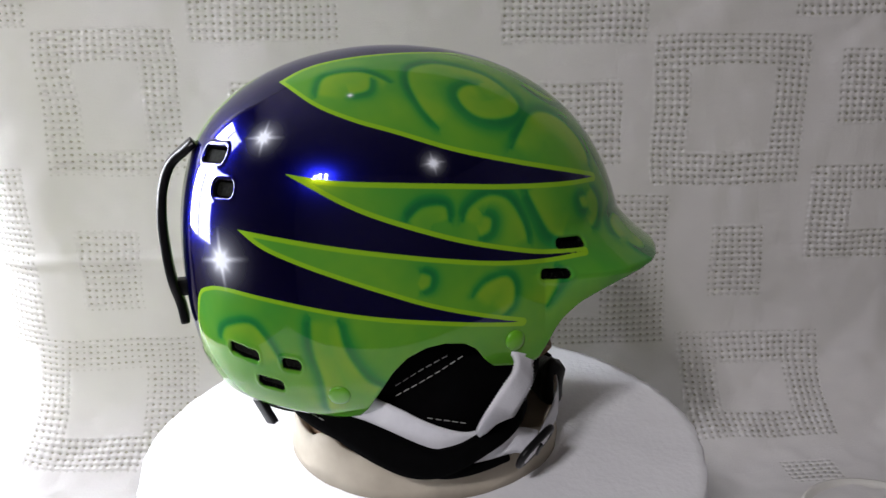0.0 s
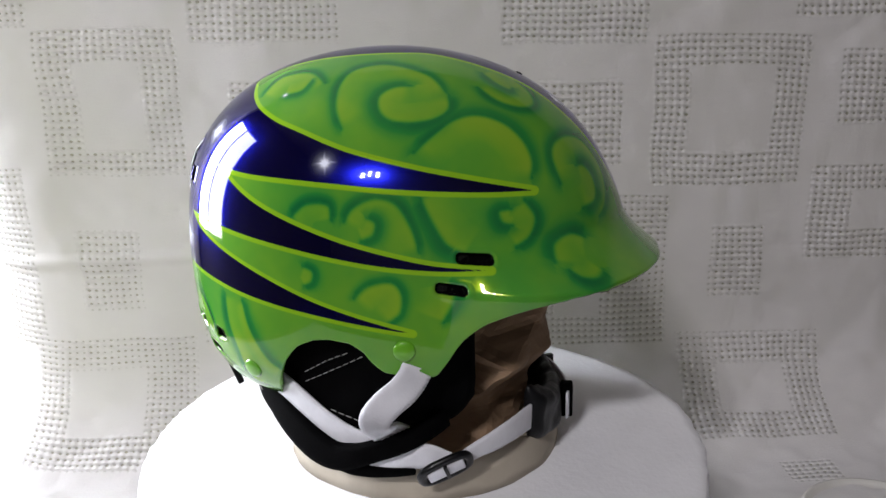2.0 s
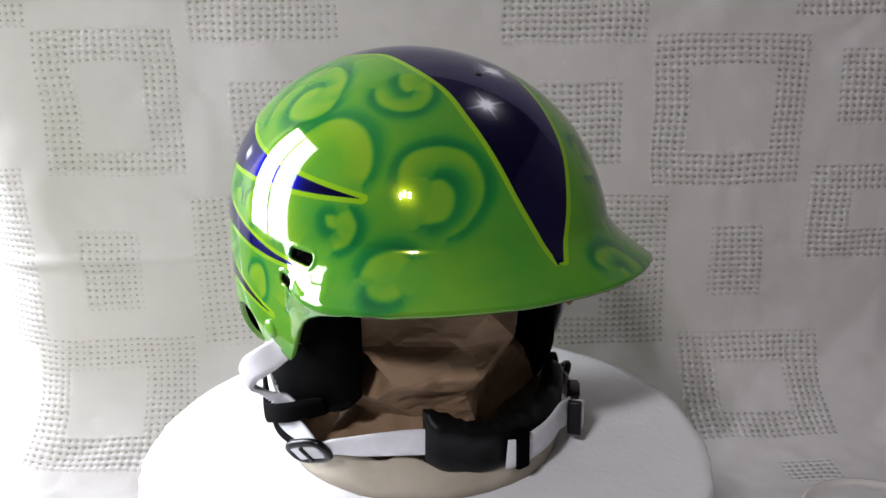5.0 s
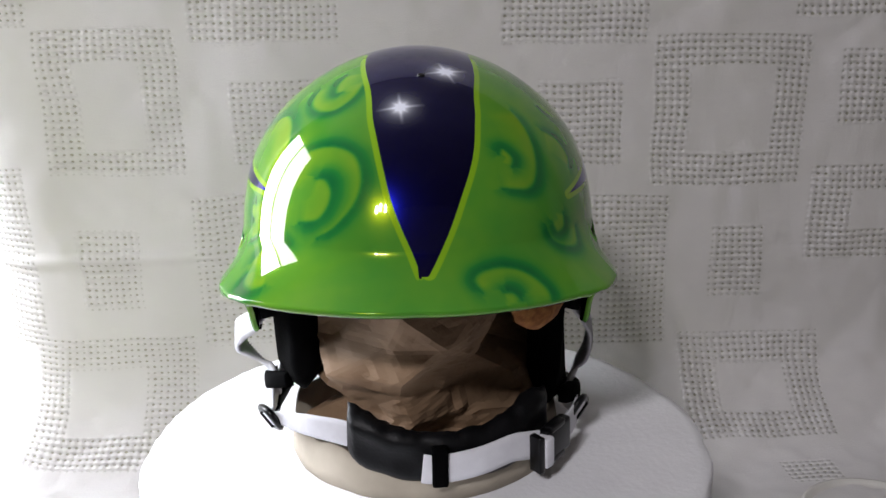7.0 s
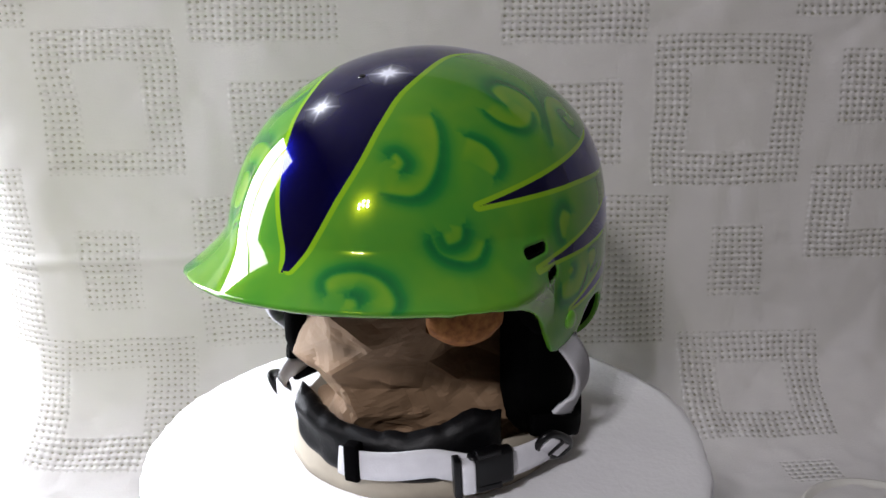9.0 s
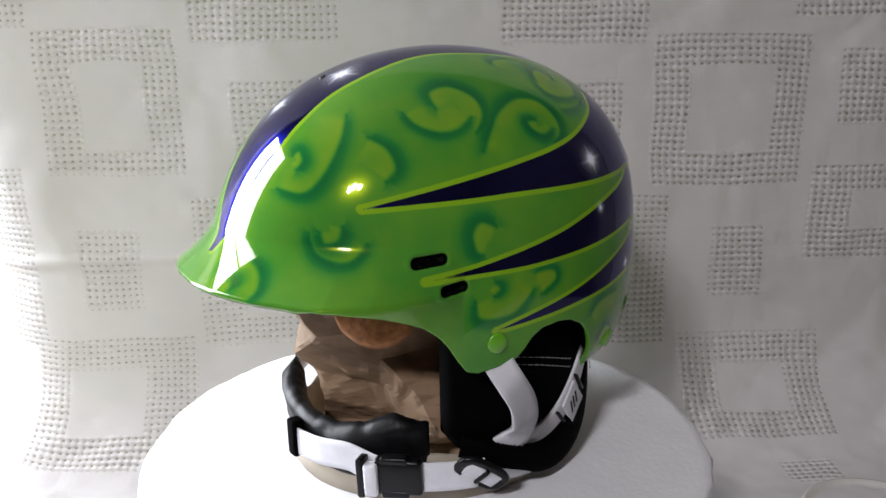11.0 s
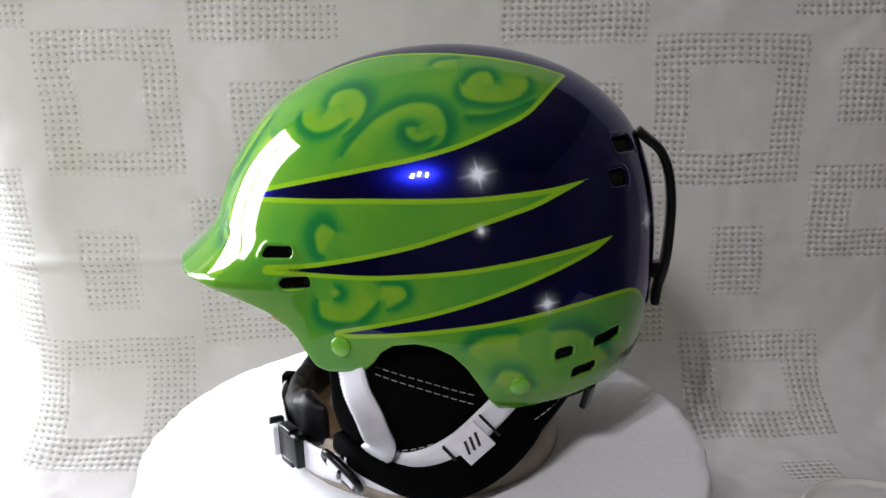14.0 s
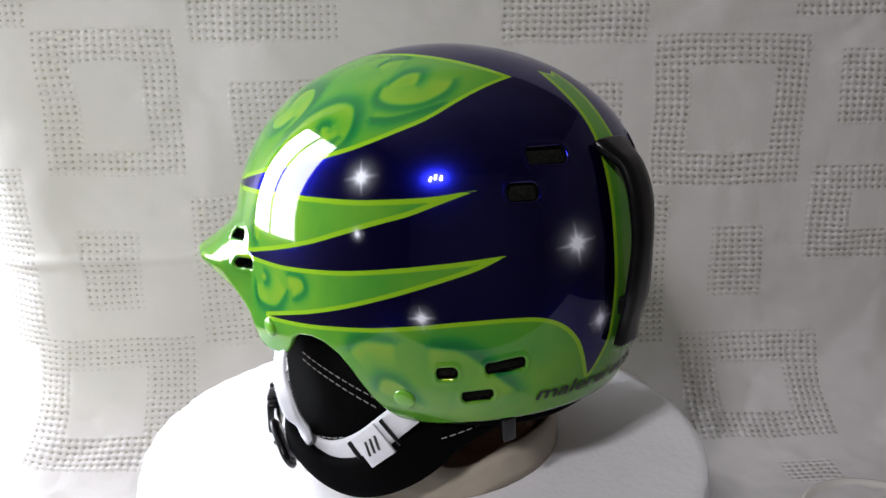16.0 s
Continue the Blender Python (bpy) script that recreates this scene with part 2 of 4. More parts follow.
# openwork bands of the cloth: outer x, upper, x, lower, and for a frame the same of its plain middle
OPENWORK = (
    (-0.391, 0.339, -0.248, 0.191, -0.354, 0.305, -0.286, 0.215), (-0.231, 0.388, -0.076, 0.324), (-0.192, 0.286, -0.073, 0.196),
    (-0.372, 0.130, -0.305, 0.044), (-0.242, 0.164, -0.083, -0.006, -0.196, 0.132, -0.132, 0.026),
    (-0.434, 0.009, -0.253, -0.145, -0.398, -0.028, -0.312, -0.106), (-0.475, 0.199, -0.421, -0.004), (-0.480, 0.400, -0.395, 0.344))
OPENWORK_EAST = (
    (0.091, 0.388, 0.243, 0.315), (0.133, 0.275, 0.219, 0.189), (0.254, 0.322, 0.414, 0.166, 0.292, 0.290, 0.379, 0.201),
    (0.135, 0.154, 0.276, -0.017, 0.148, 0.122, 0.202, 0.015), (0.328, 0.121, 0.384, 0.037),
    (0.291, -0.008, 0.454, -0.132, 0.333, -0.042, 0.414, -0.100), (0.452, 0.307, 0.555, 0.230),
    (0.431, 0.184, 0.576, 0.078, 0.475, 0.158, 0.571, 0.111), (0.397, 0.400, 0.520, 0.340), (0.375, -0.169, 0.429, -0.204))


def soft_noise(x, y, scale, seed):
    """Smooth value noise on a plane."""
    rng = np.random.RandomState(seed)
    g = rng.rand(64, 64)
    u, v = x * scale + 100.3, y * scale + 100.7
    i, j = np.floor(u).astype(int), np.floor(v).astype(int)
    a, b = u - i, v - j
    a, b = a * a * (3 - 2 * a), b * b * (3 - 2 * b)
    at = lambda m, n: g[m % 64, n % 64]
    return (at(i, j) * (1 - a) + at(i + 1, j) * a) * (1 - b) + (at(i, j + 1) * (1 - a) + at(i + 1, j + 1) * a) * b - 0.5


def backdrop_cloth():
    """Tablecloth hung behind the turntable and led forward over the table in one sweep."""
    xs = np.concatenate([np.linspace(-0.56, 0.60, 470), np.linspace(0.604, 0.9, 50)])
    vs = np.concatenate([np.linspace(0.84, 0.42, 70), np.linspace(0.418, -0.30, 300), np.linspace(-0.305, -0.98, 100)])
    U, V = np.meshgrid(xs, vs)
    # the sheet is pulled a little out of square
    wu = U + 0.006 * soft_noise(U, V, 9, 1) + 0.004 * soft_noise(U, V, 21, 2)
    wv = V + 0.006 * soft_noise(U, V, 8, 3) + 0.003 * soft_noise(U, V, 23, 4)
    mask = np.zeros_like(U)
    for r in OPENWORK + OPENWORK_EAST:
        edge = np.minimum.reduce([wu - r[0], r[2] - wu, r[1] - wv, wv - r[3]])
        m = np.clip(edge / 0.003 + 0.5, 0, 1)
        if len(r) > 4:
            inner = np.minimum.reduce([wu - r[4], r[6] - wu, r[5] - wv, wv - r[7]])
            m = m * (1 - np.clip(inner / 0.003 + 0.5, 0, 1))
        mask = np.maximum(mask, m)
    # wrinkles
    lift = 0.017 * soft_noise(U + 0.25 * V, V, 4.5, 6) + 0.0065 * soft_noise(U + 0.4 * V, V, 11, 7) + 0.0028 * soft_noise(U - 0.6 * V, V, 24, 9) + 0.0019 * soft_noise(U, V, 55, 8)
    lift += 0.005 * np.exp(-((V - 0.098 + 0.004 * np.sin(9 * U)) / 0.007) ** 2) * np.clip((0.05 - U) * 5, 0, 1)
    lift += 0.0006 * mask * np.sin(2 * np.pi * wv / 0.0073) * 0.5
    start = TABLE_Z + BEND
    a = np.clip((start - V) / BEND, 0, np.pi / 2)
    rest = np.maximum(0, start - BEND * np.pi / 2 - V)
    y = CLOTH_Y - BEND + BEND * np.cos(a) - rest
    z = np.where(V > start, V, start - BEND * np.sin(a))
    flat = np.clip(rest / 0.1, 0, 1)
    lift = lift * (1 - 0.7 * flat) + 0.004 * flat
    # the left border falls away behind, less so at the top
    y = y + 5.0 * np.clip(-0.385 - U, 0, 1) ** 2 * np.clip((0.42 - V) / 0.35, 0.1, 1) * (1 - flat)
    P = np.stack([U, y - np.cos(a) * lift, z + np.sin(a) * lift], -1)
    me = grid_mesh("tablecloth", P, MAT_CLOTH)
    for key, val in (("warp", wu), ("weft", wv), ("openwork", mask)):
        me.attributes.new(key, "FLOAT", "POINT").data.foreach_set("value", val.ravel().astype(np.float32))
    ob = new("tablecloth", me)
    so = ob.modifiers.new("thickness", "SOLIDIFY")
    so.thickness, so.offset = 0.0012, -1.0
    tagged(ob, "off-white woven cotton tablecloth with openwork squares, draped as backdrop", "tablecloth")


backdrop_cloth()


# ---- turntable ----
DISC_Z, DISC_R = 0.040, 0.1945


def turntable():
    t = tagged(new("turntable"), "white polystyrene disc turning on a low stand", "turntable")
    rng = np.random.RandomState(3)
    bm = bmesh.new()
    n = 240
    prof = [(0.02, -0.034), (0.7, -0.034), (0.985, -0.032), (1.0, -0.028), (1.003, -0.016), (1.0, -0.004), (0.992, -0.0006), (0.96, 0.0), (0.6, 0.0), (0.02, 0.0)]
    lathe(bm, [(DISC_R * r, DISC_Z + z) for r, z in prof], n, (0.0012, 0.0))
    for v in bm.verts:
        r = math.hypot(v.co.x, v.co.y)
        if r > 0.9 * DISC_R:
            w = 0.0022 * noise.noise((v.co.x * 30, v.co.y * 30, v.co.z * 40)) + 0.0018 * noise.noise((v.co.x * 110, v.co.y * 110, v.co.z * 110))
            v.co.x *= 1 + w / r
            v.co.y *= 1 + w / r
    part("disc", bm, MAT_FOAM, t, "white polystyrene disc with a rough cut edge")
    bm = bmesh.new()
    lathe(bm, [(0.02, TABLE_Z + 0.006), (0.075, TABLE_Z + 0.006), (0.078, TABLE_Z + 0.012), (0.05, TABLE_Z + 0.03), (0.04, DISC_Z - 0.05), (0.06, DISC_Z - 0.0345), (0.02, DISC_Z - 0.0345)], 48)
    part("stand", bm, MAT_PLASTIC, t, "dark turntable stand")
    return t


TURNTABLE = turntable()


def coaster():
    """A round pale coaster with a raised rim, lying on the cloth beside the stand."""
    bm = bmesh.new()
    z = TABLE_Z + 0.0065
    lathe(bm, [(0.002, z - 0.002), (0.074, z - 0.002), (0.0765, z + 0.001), (0.0755, z + 0.0045), (0.0725, z + 0.005), (0.0705, z + 0.0025), (0.066, z + 0.0015), (0.002, z + 0.0015)], 72, (0.425, 0.090))
    tagged(mesh_object("coaster", bm, MAT_COASTER), "round pale coaster with a raised rim on the cloth", "coaster")


coaster()


# ---- the helmet's shell ----
TOP_Z, MID_Y, POWER, RISE, FLOAT_Z = 0.01746, 0.0183, 2.131, 0.19, 0.29
# squares of half width, front and rear reach, as polynomials of the depth below the crown
HALF_W = (0.03982, 0.02256, -0.20501, 0.26297, -0.10876)
FRONT = (0.08184, -0.11694, 0.12581, -0.1137, 0.05652)
REAR = (0.07985, -0.12219, 0.05991, 0.02506, -0.02718)
# lower rim: degrees from the front, height
RIM = ((0, -0.1105), (15, -0.1105), (30, -0.1112), (40, -0.1140), (46, -0.1185), (50, -0.1235), (54, -0.1295), (58, -0.139), (61.5, -0.152), (64, -0.1605), (67, -0.1625),
       (72, -0.1612), (78, -0.1590), (81, -0.1535), (83.5, -0.1465), (87, -0.1420), (93, -0.1402), (98, -0.1415), (103, -0.1462), (107, -0.1545), (111, -0.1675),
       (115, -0.1800), (118.5, -0.1875), (122, -0.1895), (130, -0.1870), (140, -0.1835), (150, -0.1815), (165, -0.1800), (180, -0.1800))


def reach(coef, u):
    return np.sqrt(np.maximum(sum(c * u ** (k + 1) for k, c in enumerate(coef)), 1e-8))


def rim_height(deg):
    a = np.abs((np.asarray(deg, float) + 180) % 360 - 180)
    d, h = np.array(RIM).T
    dense = np.linspace(0, 180, 721)
    lin = np.interp(dense, d, h)
    k = np.hanning(9)
    pad = np.pad(lin, 4, mode="reflect")
    return np.interp(a, dense, np.convolve(pad, k / k.sum(), "valid"))


def shell_point(deg, z, out=0.0):
    """A point of the outer shell at an azimuth from the front and a height, in the helmet's space."""
    u = np.clip((TOP_Z - z) / RISE, 0, 1.1)
    a, f, b = reach(HALF_W, u), reach(FRONT, u), reach(REAR, u)
    s, c = np.sin(np.radians(deg)), np.cos(np.radians(deg))
    lon = np.where(c > 0, f, b)
    r = (np.abs(s / a) ** POWER + np.abs(c / lon) ** POWER) ** (-1 / POWER)
    return np.stack([r * s, MID_Y - r * c, z], -1)


def brim(deg, z):
    """How far the peak stands out from the dome."""
    a = np.abs((np.asarray(deg, float) + 180) % 360 - 180)
    reach_out = np.interp(a, (0, 20, 30, 37, 45, 50, 56, 63), (0.0160, 0.0190, 0.0215, 0.0230, 0.0200, 0.0155, 0.0080, 0.0))
    fall = np.clip((-0.0855 - z) / 0.0250, 0, 1.05) ** 1.6
    return reach_out * fall * (1 - np.clip((-0.1150 - z) / 0.030, 0, 1))


def chart(P):
    """Angles round the side axis: backward and upward from the middle of one flank."""
    v = np.stack([np.abs(P[..., 0]), P[..., 1] - MID_Y, P[..., 2] + 0.13], -1)
    v /= np.linalg.norm(v, axis=-1, keepdims=True)
    ang = np.arccos(np.clip(v[..., 0], -1, 1))
    s = np.hypot(v[..., 1], v[..., 2]) + 1e-9
    return ang * v[..., 1] / s, ang * v[..., 2] / s


def distance(px, py, line):
    """Distance to a polyline, and its parameter from 0 to 1."""
    best, where = np.full(px.shape, 1e9), np.zeros(px.shape)
    n = len(line) - 1
    for k in range(n):
        (x0, y0), (x1, y1) = line[k], line[k + 1]
        dx, dy = x1 - x0, y1 - y0
        t = np.clip(((px - x0) * dx + (py - y0) * dy) / (dx * dx + dy * dy + 1e-12), 0, 1)
        d = np.hypot(px - x0 - t * dx, py - y0 - t * dy)
        near = d < best
        best[near], where[near] = d[near], (k + t[near]) / n
    return best, where


def beside(px, py, line):
    """Distance to a polyline, its parameter from 0 to 1, and the side: positive on the left of its run."""
    best, where, turn = np.full(px.shape, 1e9), np.zeros(px.shape), np.zeros(px.shape)
    n = len(line) - 1
    for k in range(n):
        (x0, y0), (x1, y1) = line[k], line[k + 1]
        dx, dy = x1 - x0, y1 - y0
        t = np.clip(((px - x0) * dx + (py - y0) * dy) / (dx * dx + dy * dy + 1e-12), 0, 1)
        d = np.hypot(px - x0 - t * dx, py - y0 - t * dy)
        near = d < best
        best[near], where[near] = d[near], (k + t[near]) / n
        turn[near] = (dx * (py - y0) - dy * (px - x0))[near]
    return best, where, turn


def inside(px, py, poly):
    flip = np.zeros(px.shape, bool)
    for (x0, y0), (x1, y1) in zip(poly, np.roll(poly, -1, 0)):
        if y0 == y1:
            continue
        flip ^= ((y0 > py) != (y1 > py)) & (px < (x1 - x0) * (py - y0) / (y1 - y0) + x0)
    return flip


# painted edges between blue and green on either flank, each a run from tip to tip, in the flank's angles
FLANK_L = (
    ((-1.62, 0.30), (-1.504, 0.319)),
    ((-1.504, 0.319), (-1.397, 0.476), (-1.280, 0.630), (-1.142, 0.780), (-0.982, 0.947), (-0.770, 1.112), (-0.357, 1.298), (-0.011, 1.316), (0.243, 1.287), (0.510, 1.234), (0.730, 1.176)),
    ((0.730, 1.176), (0.600, 0.993), (0.508, 0.882), (0.390, 0.809), (0.243, 0.742), (0.084, 0.695), (-0.110, 0.654), (-0.350, 0.603), (-0.635, 0.541), (-0.811, 0.502)),
    ((-0.811, 0.502), (-0.591, 0.515), (-0.361, 0.528), (-0.128, 0.541), (0.262, 0.547), (0.441, 0.558), (0.620, 0.579), (0.789, 0.618)),
    ((0.789, 0.618), (0.670, 0.557), (0.559, 0.504), (0.450, 0.468), (0.271, 0.411), (0.080, 0.352), (-0.140, 0.298), (-0.292, 0.264), (-0.437, 0.232), (-0.614, 0.202)),
    ((-0.614, 0.202), (-0.361, 0.215), (-0.133, 0.224), (0.080, 0.241), (0.278, 0.260), (0.465, 0.286), (0.651, 0.316), (0.798, 0.342), (0.952, 0.373)),
    ((0.952, 0.373), (0.857, 0.310), (0.756, 0.264), (0.613, 0.206), (0.473, 0.153), (0.281, 0.088), (0.075, 0.028), (-0.119, -0.020), (-0.317, -0.070)),
    ((-0.317, -0.070), (-0.037, -0.041), (0.230, -0.006), (0.428, 0.020), (0.622, 0.051), (0.800, 0.078), (0.985, 0.092), (1.121, 0.083), (1.224, 0.030), (1.298, -0.069), (1.334, -0.190), (1.354, -0.334)),
    ((1.354, -0.334), (1.420, -0.237), (1.478, -0.091), (1.475, 0.213), (1.388, 0.526), (1.265, 0.797), (1.146, 0.982), (1.016, 1.118), (0.797, 1.301)),
    ((0.797, 1.301), (0.941, 1.313), (1.197, 1.235), (1.395, 1.05), (1.52, 0.70), (1.56, 0.4)))
FLANK_R = (
    ((-1.62, 0.30), (-1.55, 0.325)),
    ((-1.55, 0.325), (-1.480, 0.453), (-1.365, 0.618), (-1.225, 0.800), (-1.060, 0.965), (-0.816, 1.150), (-0.383, 1.322), (-0.158, 1.335), (0.112, 1.318), (0.358, 1.283), (0.534, 1.230), (0.666, 1.140)),
    ((0.666, 1.140), (0.516, 0.964), (0.362, 0.868), (0.188, 0.803), (-0.039, 0.723), (-0.310, 0.653), (-0.498, 0.611), (-0.683, 0.573), (-0.822, 0.546)),
    ((-0.822, 0.546), (-0.596, 0.550), (-0.279, 0.573), (-0.016, 0.597), (0.221, 0.612), (0.398, 0.623), (0.528, 0.639), (0.660, 0.667)),
    ((0.660, 0.667), (0.556, 0.601), (0.455, 0.540), (0.330, 0.482), (0.152, 0.419), (-0.046, 0.358), (-0.272, 0.300), (-0.449, 0.260), (-0.644, 0.233)),
    ((-0.644, 0.233), (-0.449, 0.240), (-0.209, 0.266), (0.009, 0.299), (0.255, 0.339), (0.480, 0.375), (0.703, 0.415), (0.907, 0.453)),
    ((0.907, 0.453), (0.810, 0.373), (0.674, 0.308), (0.498, 0.238), (0.317, 0.168), (0.121, 0.093), (-0.095, 0.025), (-0.347, -0.045)),
    ((-0.347, -0.045), (-0.096, -0.006), (0.123, 0.031), (0.324, 0.063), (0.513, 0.096), (0.700, 0.133), (0.876, 0.163), (1.025, 0.182), (1.142, 0.171), (1.252, 0.108), (1.334, -0.10), (1.354, -0.30)),
    FLANK_L[8], FLANK_L[9])
OUTSIDE = ((1.75, 0.3), (1.75, -1.2), (-2.2, -1.2), (-2.2, 0.30))
# stars: flank (1 left, -1 right), angles, size
STARS = ((-1, 0.729, 0.824, 0.013), (-1, 0.052, 0.678, 0.008), (-1, 1.028, 0.315, 0.021), (1, 0.312, 0.635, 0.0115), (1, 0.340, 0.417, 0.005),
         (1, 0.650, 0.092, 0.008), (1, 1.219, 0.428, 0.014), (1, 1.409, 0.009, 0.010), (1, -0.749, 1.249, 0.016), (-1, -1.056, 1.096, 0.014), (-1, 0.344, 0.997, 0.003))
# airbrushed strokes on either flank: edge line in its angles, width of the dark spray, reach of the pale side, which side is pale
STROKES_R_A = (
    (((-0.28, 1.048), (-0.194, 1.039), (-0.137, 0.989), (-0.143, 0.917), (-0.198, 0.858), (-0.297, 0.84), (-0.4, 0.858), (-0.457, 0.909), (-0.454, 0.986)), 0.050, 0.14, 1),
    (((0.005, 0.822), (0.058, 0.932), (0.075, 1.062), (0.028, 1.17), (-0.129, 1.209), (-0.34, 1.127), (-0.445, 1.003)), 0.032, 0.14, -1),
    (((-0.323, 0.722), (-0.402, 0.798), (-0.486, 0.863), (-0.577, 0.884), (-0.685, 0.851), (-0.768, 0.777), (-0.814, 0.684), (-0.813, 0.599)), 0.045, 0.13, -1),
    (((-0.578, 1.038), (-0.665, 0.96), (-0.775, 0.931), (-0.855, 0.965), (-0.852, 1.061), (-0.763, 1.184)), 0.032, 0.14, 1),
    (((-0.604, 1.157), (-0.666, 1.085), (-0.73, 1.045), (-0.759, 1.06)), 0.040, 0.14, 1),
)
STROKES_R_B = (
    (((-0.94, 0.57), (-0.902, 0.688), (-0.924, 0.766), (-1.013, 0.815), (-1.118, 0.803), (-1.208, 0.711), (-1.24, 0.594), (-1.213, 0.478), (-1.163, 0.412)), 0.040, 0.14, -1),
    (((-1.037, 0.662), (-1.082, 0.666), (-1.133, 0.624), (-1.154, 0.552), (-1.135, 0.486), (-1.063, 0.455)), 0.055, 0.14, -1),
    (((-0.361, 0.533), (-0.411, 0.446), (-0.476, 0.35), (-0.556, 0.299)), 0.050, 0.13, 1),
    (((-0.727, 0.483), (-0.677, 0.471), (-0.693, 0.423), (-0.737, 0.406)), 0.042, 0.14, 1),
    (((-0.786, 0.512), (-0.837, 0.439), (-0.82, 0.36), (-0.759, 0.317)), 0.035, 0.14, -1),
)
STROKES_R_C = (
    (((-0.045, 0.455), (-0.083, 0.509), (-0.176, 0.546), (-0.273, 0.519), (-0.342, 0.422), (-0.377, 0.328)), 0.035, 0.14, -1),
    (((-0.149, 0.472), (-0.189, 0.447), (-0.179, 0.395), (-0.127, 0.369)), 0.040, 0.14, -1),
    (((0.2, 0.472), (0.127, 0.522), (0.025, 0.52), (0.006, 0.459)), 0.030, 0.14, -1),
    (((-0.083, 0.122), (-0.152, 0.181), (-0.255, 0.199), (-0.305, 0.147), (-0.3, 0.054), (-0.237, -0.005)), 0.030, 0.14, -1),
    (((-0.911, 0.2), (-0.942, 0.165), (-0.998, 0.158), (-1.045, 0.181)), 0.035, 0.08, 1),
)
STROKES_R_D = (
    (((-0.878, 0.245), (-0.908, 0.323), (-0.99, 0.359), (-1.057, 0.335)), 0.050, 0.14, -1),
    (((-0.51, 0.195), (-0.522, 0.11), (-0.482, 0.008)), 0.030, 0.14, -1),
    (((0.499, 1.006), (0.445, 1.134), (0.275, 1.157), (0.151, 1.076)), 0.030, 0.14, -1),
    (((0.347, 0.993), (0.258, 1.019), (0.228, 1.097)), 0.030, 0.14, 1),
    (((0.15, 0.262), (0.103, 0.238), (0.11, 0.188), (0.152, 0.163)), 0.030, 0.14, -1),
)
STROKES_R_E = (
    (((0.648, 0.067), (0.648, -0.085), (0.608, -0.263), (0.599, -0.464)), 0.035, 0.12, 1),
    (((0.516, 0.055), (0.488, -0.086), (0.405, -0.233), (0.333, -0.286)), 0.040, 0.10, -1),
    (((1.121, -0.103), (1.068, -0.022), (0.928, 0.025), (0.851, -0.038), (0.783, -0.16)), 0.030, 0.12, -1),
)
STROKES_R = STROKES_R_A + STROKES_R_B + STROKES_R_C + STROKES_R_D + STROKES_R_E
STROKES_L_A = (
    (((-0.424, 0.911), (-0.419, 1.006), (-0.314, 1.04), (-0.22, 0.972), (-0.215, 0.875), (-0.281, 0.786)), 0.048, 0.14, 1),
    (((-0.565, 0.898), (-0.53, 0.835), (-0.448, 0.794), (-0.361, 0.804), (-0.276, 0.859)), 0.032, 0.14, -1),
    (((-0.284, 0.711), (-0.205, 0.815), (-0.131, 0.892), (-0.009, 0.953), (0.111, 0.939), (0.172, 0.854), (0.167, 0.77), (0.103, 0.723)), 0.045, 0.13, 1),
    (((0.042, 0.841), (-0.011, 0.833), (-0, 0.788), (0.056, 0.76), (0.126, 0.783)), 0.036, 0.14, -1),
    (((0.209, 1.049), (0.256, 1.129), (0.329, 1.14), (0.369, 1.061)), 0.040, 0.14, 1),
)
STROKES_L_B = (
    (((0.188, 1.064), (0.219, 0.974), (0.312, 0.938), (0.444, 0.951), (0.515, 1.023), (0.518, 1.104)), 0.035, 0.14, -1),
    (((0.03, 1.192), (0.067, 1.234), (0.165, 1.253)), 0.030, 0.14, 1),
    (((0.247, 0.874), (0.374, 0.887), (0.538, 0.963)), 0.040, 0.08, -1),
    (((-0.29, 0.412), (-0.36, 0.435), (-0.405, 0.385), (-0.399, 0.312), (-0.367, 0.288)), 0.050, 0.14, -1),
    (((-0.311, 0.165), (-0.285, 0.132), (-0.32, 0.099)), 0.034, 0.14, 1),
)
STROKES_L_C = (
    (((-0.418, 0.086), (-0.391, -0.005), (-0.223, -0.003), (-0.104, 0.102)), 0.040, 0.14, -1),
    (((-0.103, 0.19), (0.007, 0.188), (0.028, 0.131), (-0.063, 0.07)), 0.030, 0.14, 1),
    (((0.4, -0.303), (0.446, -0.226), (0.534, -0.243), (0.597, -0.352)), 0.040, 0.14, 1),
    (((0.67, -0.038), (0.836, -0.073), (1.024, -0.289)), 0.050, 0.14, 1),
    (((0.285, -0.108), (0.37, -0.046), (0.53, -0.034)), 0.040, 0.14, 1),
)
STROKES_L_D = (
    (((-0.722, 0.799), (-0.661, 0.741), (-0.647, 0.656), (-0.695, 0.603)), 0.042, 0.14, 1),
    (((-0.782, 0.921), (-0.835, 0.779), (-0.929, 0.637), (-1.018, 0.575), (-1.126, 0.608)), 0.042, 0.14, 1),
    (((-1.042, 0.763), (-1.007, 0.78), (-0.995, 0.725), (-1.026, 0.686)), 0.042, 0.14, 1),
    (((-1.026, 0.411), (-1.003, 0.33), (-0.928, 0.285), (-0.865, 0.293), (-0.813, 0.358)), 0.035, 0.14, -1),
    (((-0.886, 0.432), (-0.912, 0.375), (-0.969, 0.362), (-0.985, 0.413)), 0.045, 0.14, 1),
)
STROKES_L_E = (
    (((-1.374, 0.217), (-1.38, 0.271), (-1.34, 0.301), (-1.264, 0.3), (-1.195, 0.258), (-1.155, 0.188), (-1.16, 0.141)), 0.035, 0.10, 1),
    (((-1.299, 0.209), (-1.272, 0.198), (-1.261, 0.172)), 0.040, 0.08, 1),
)
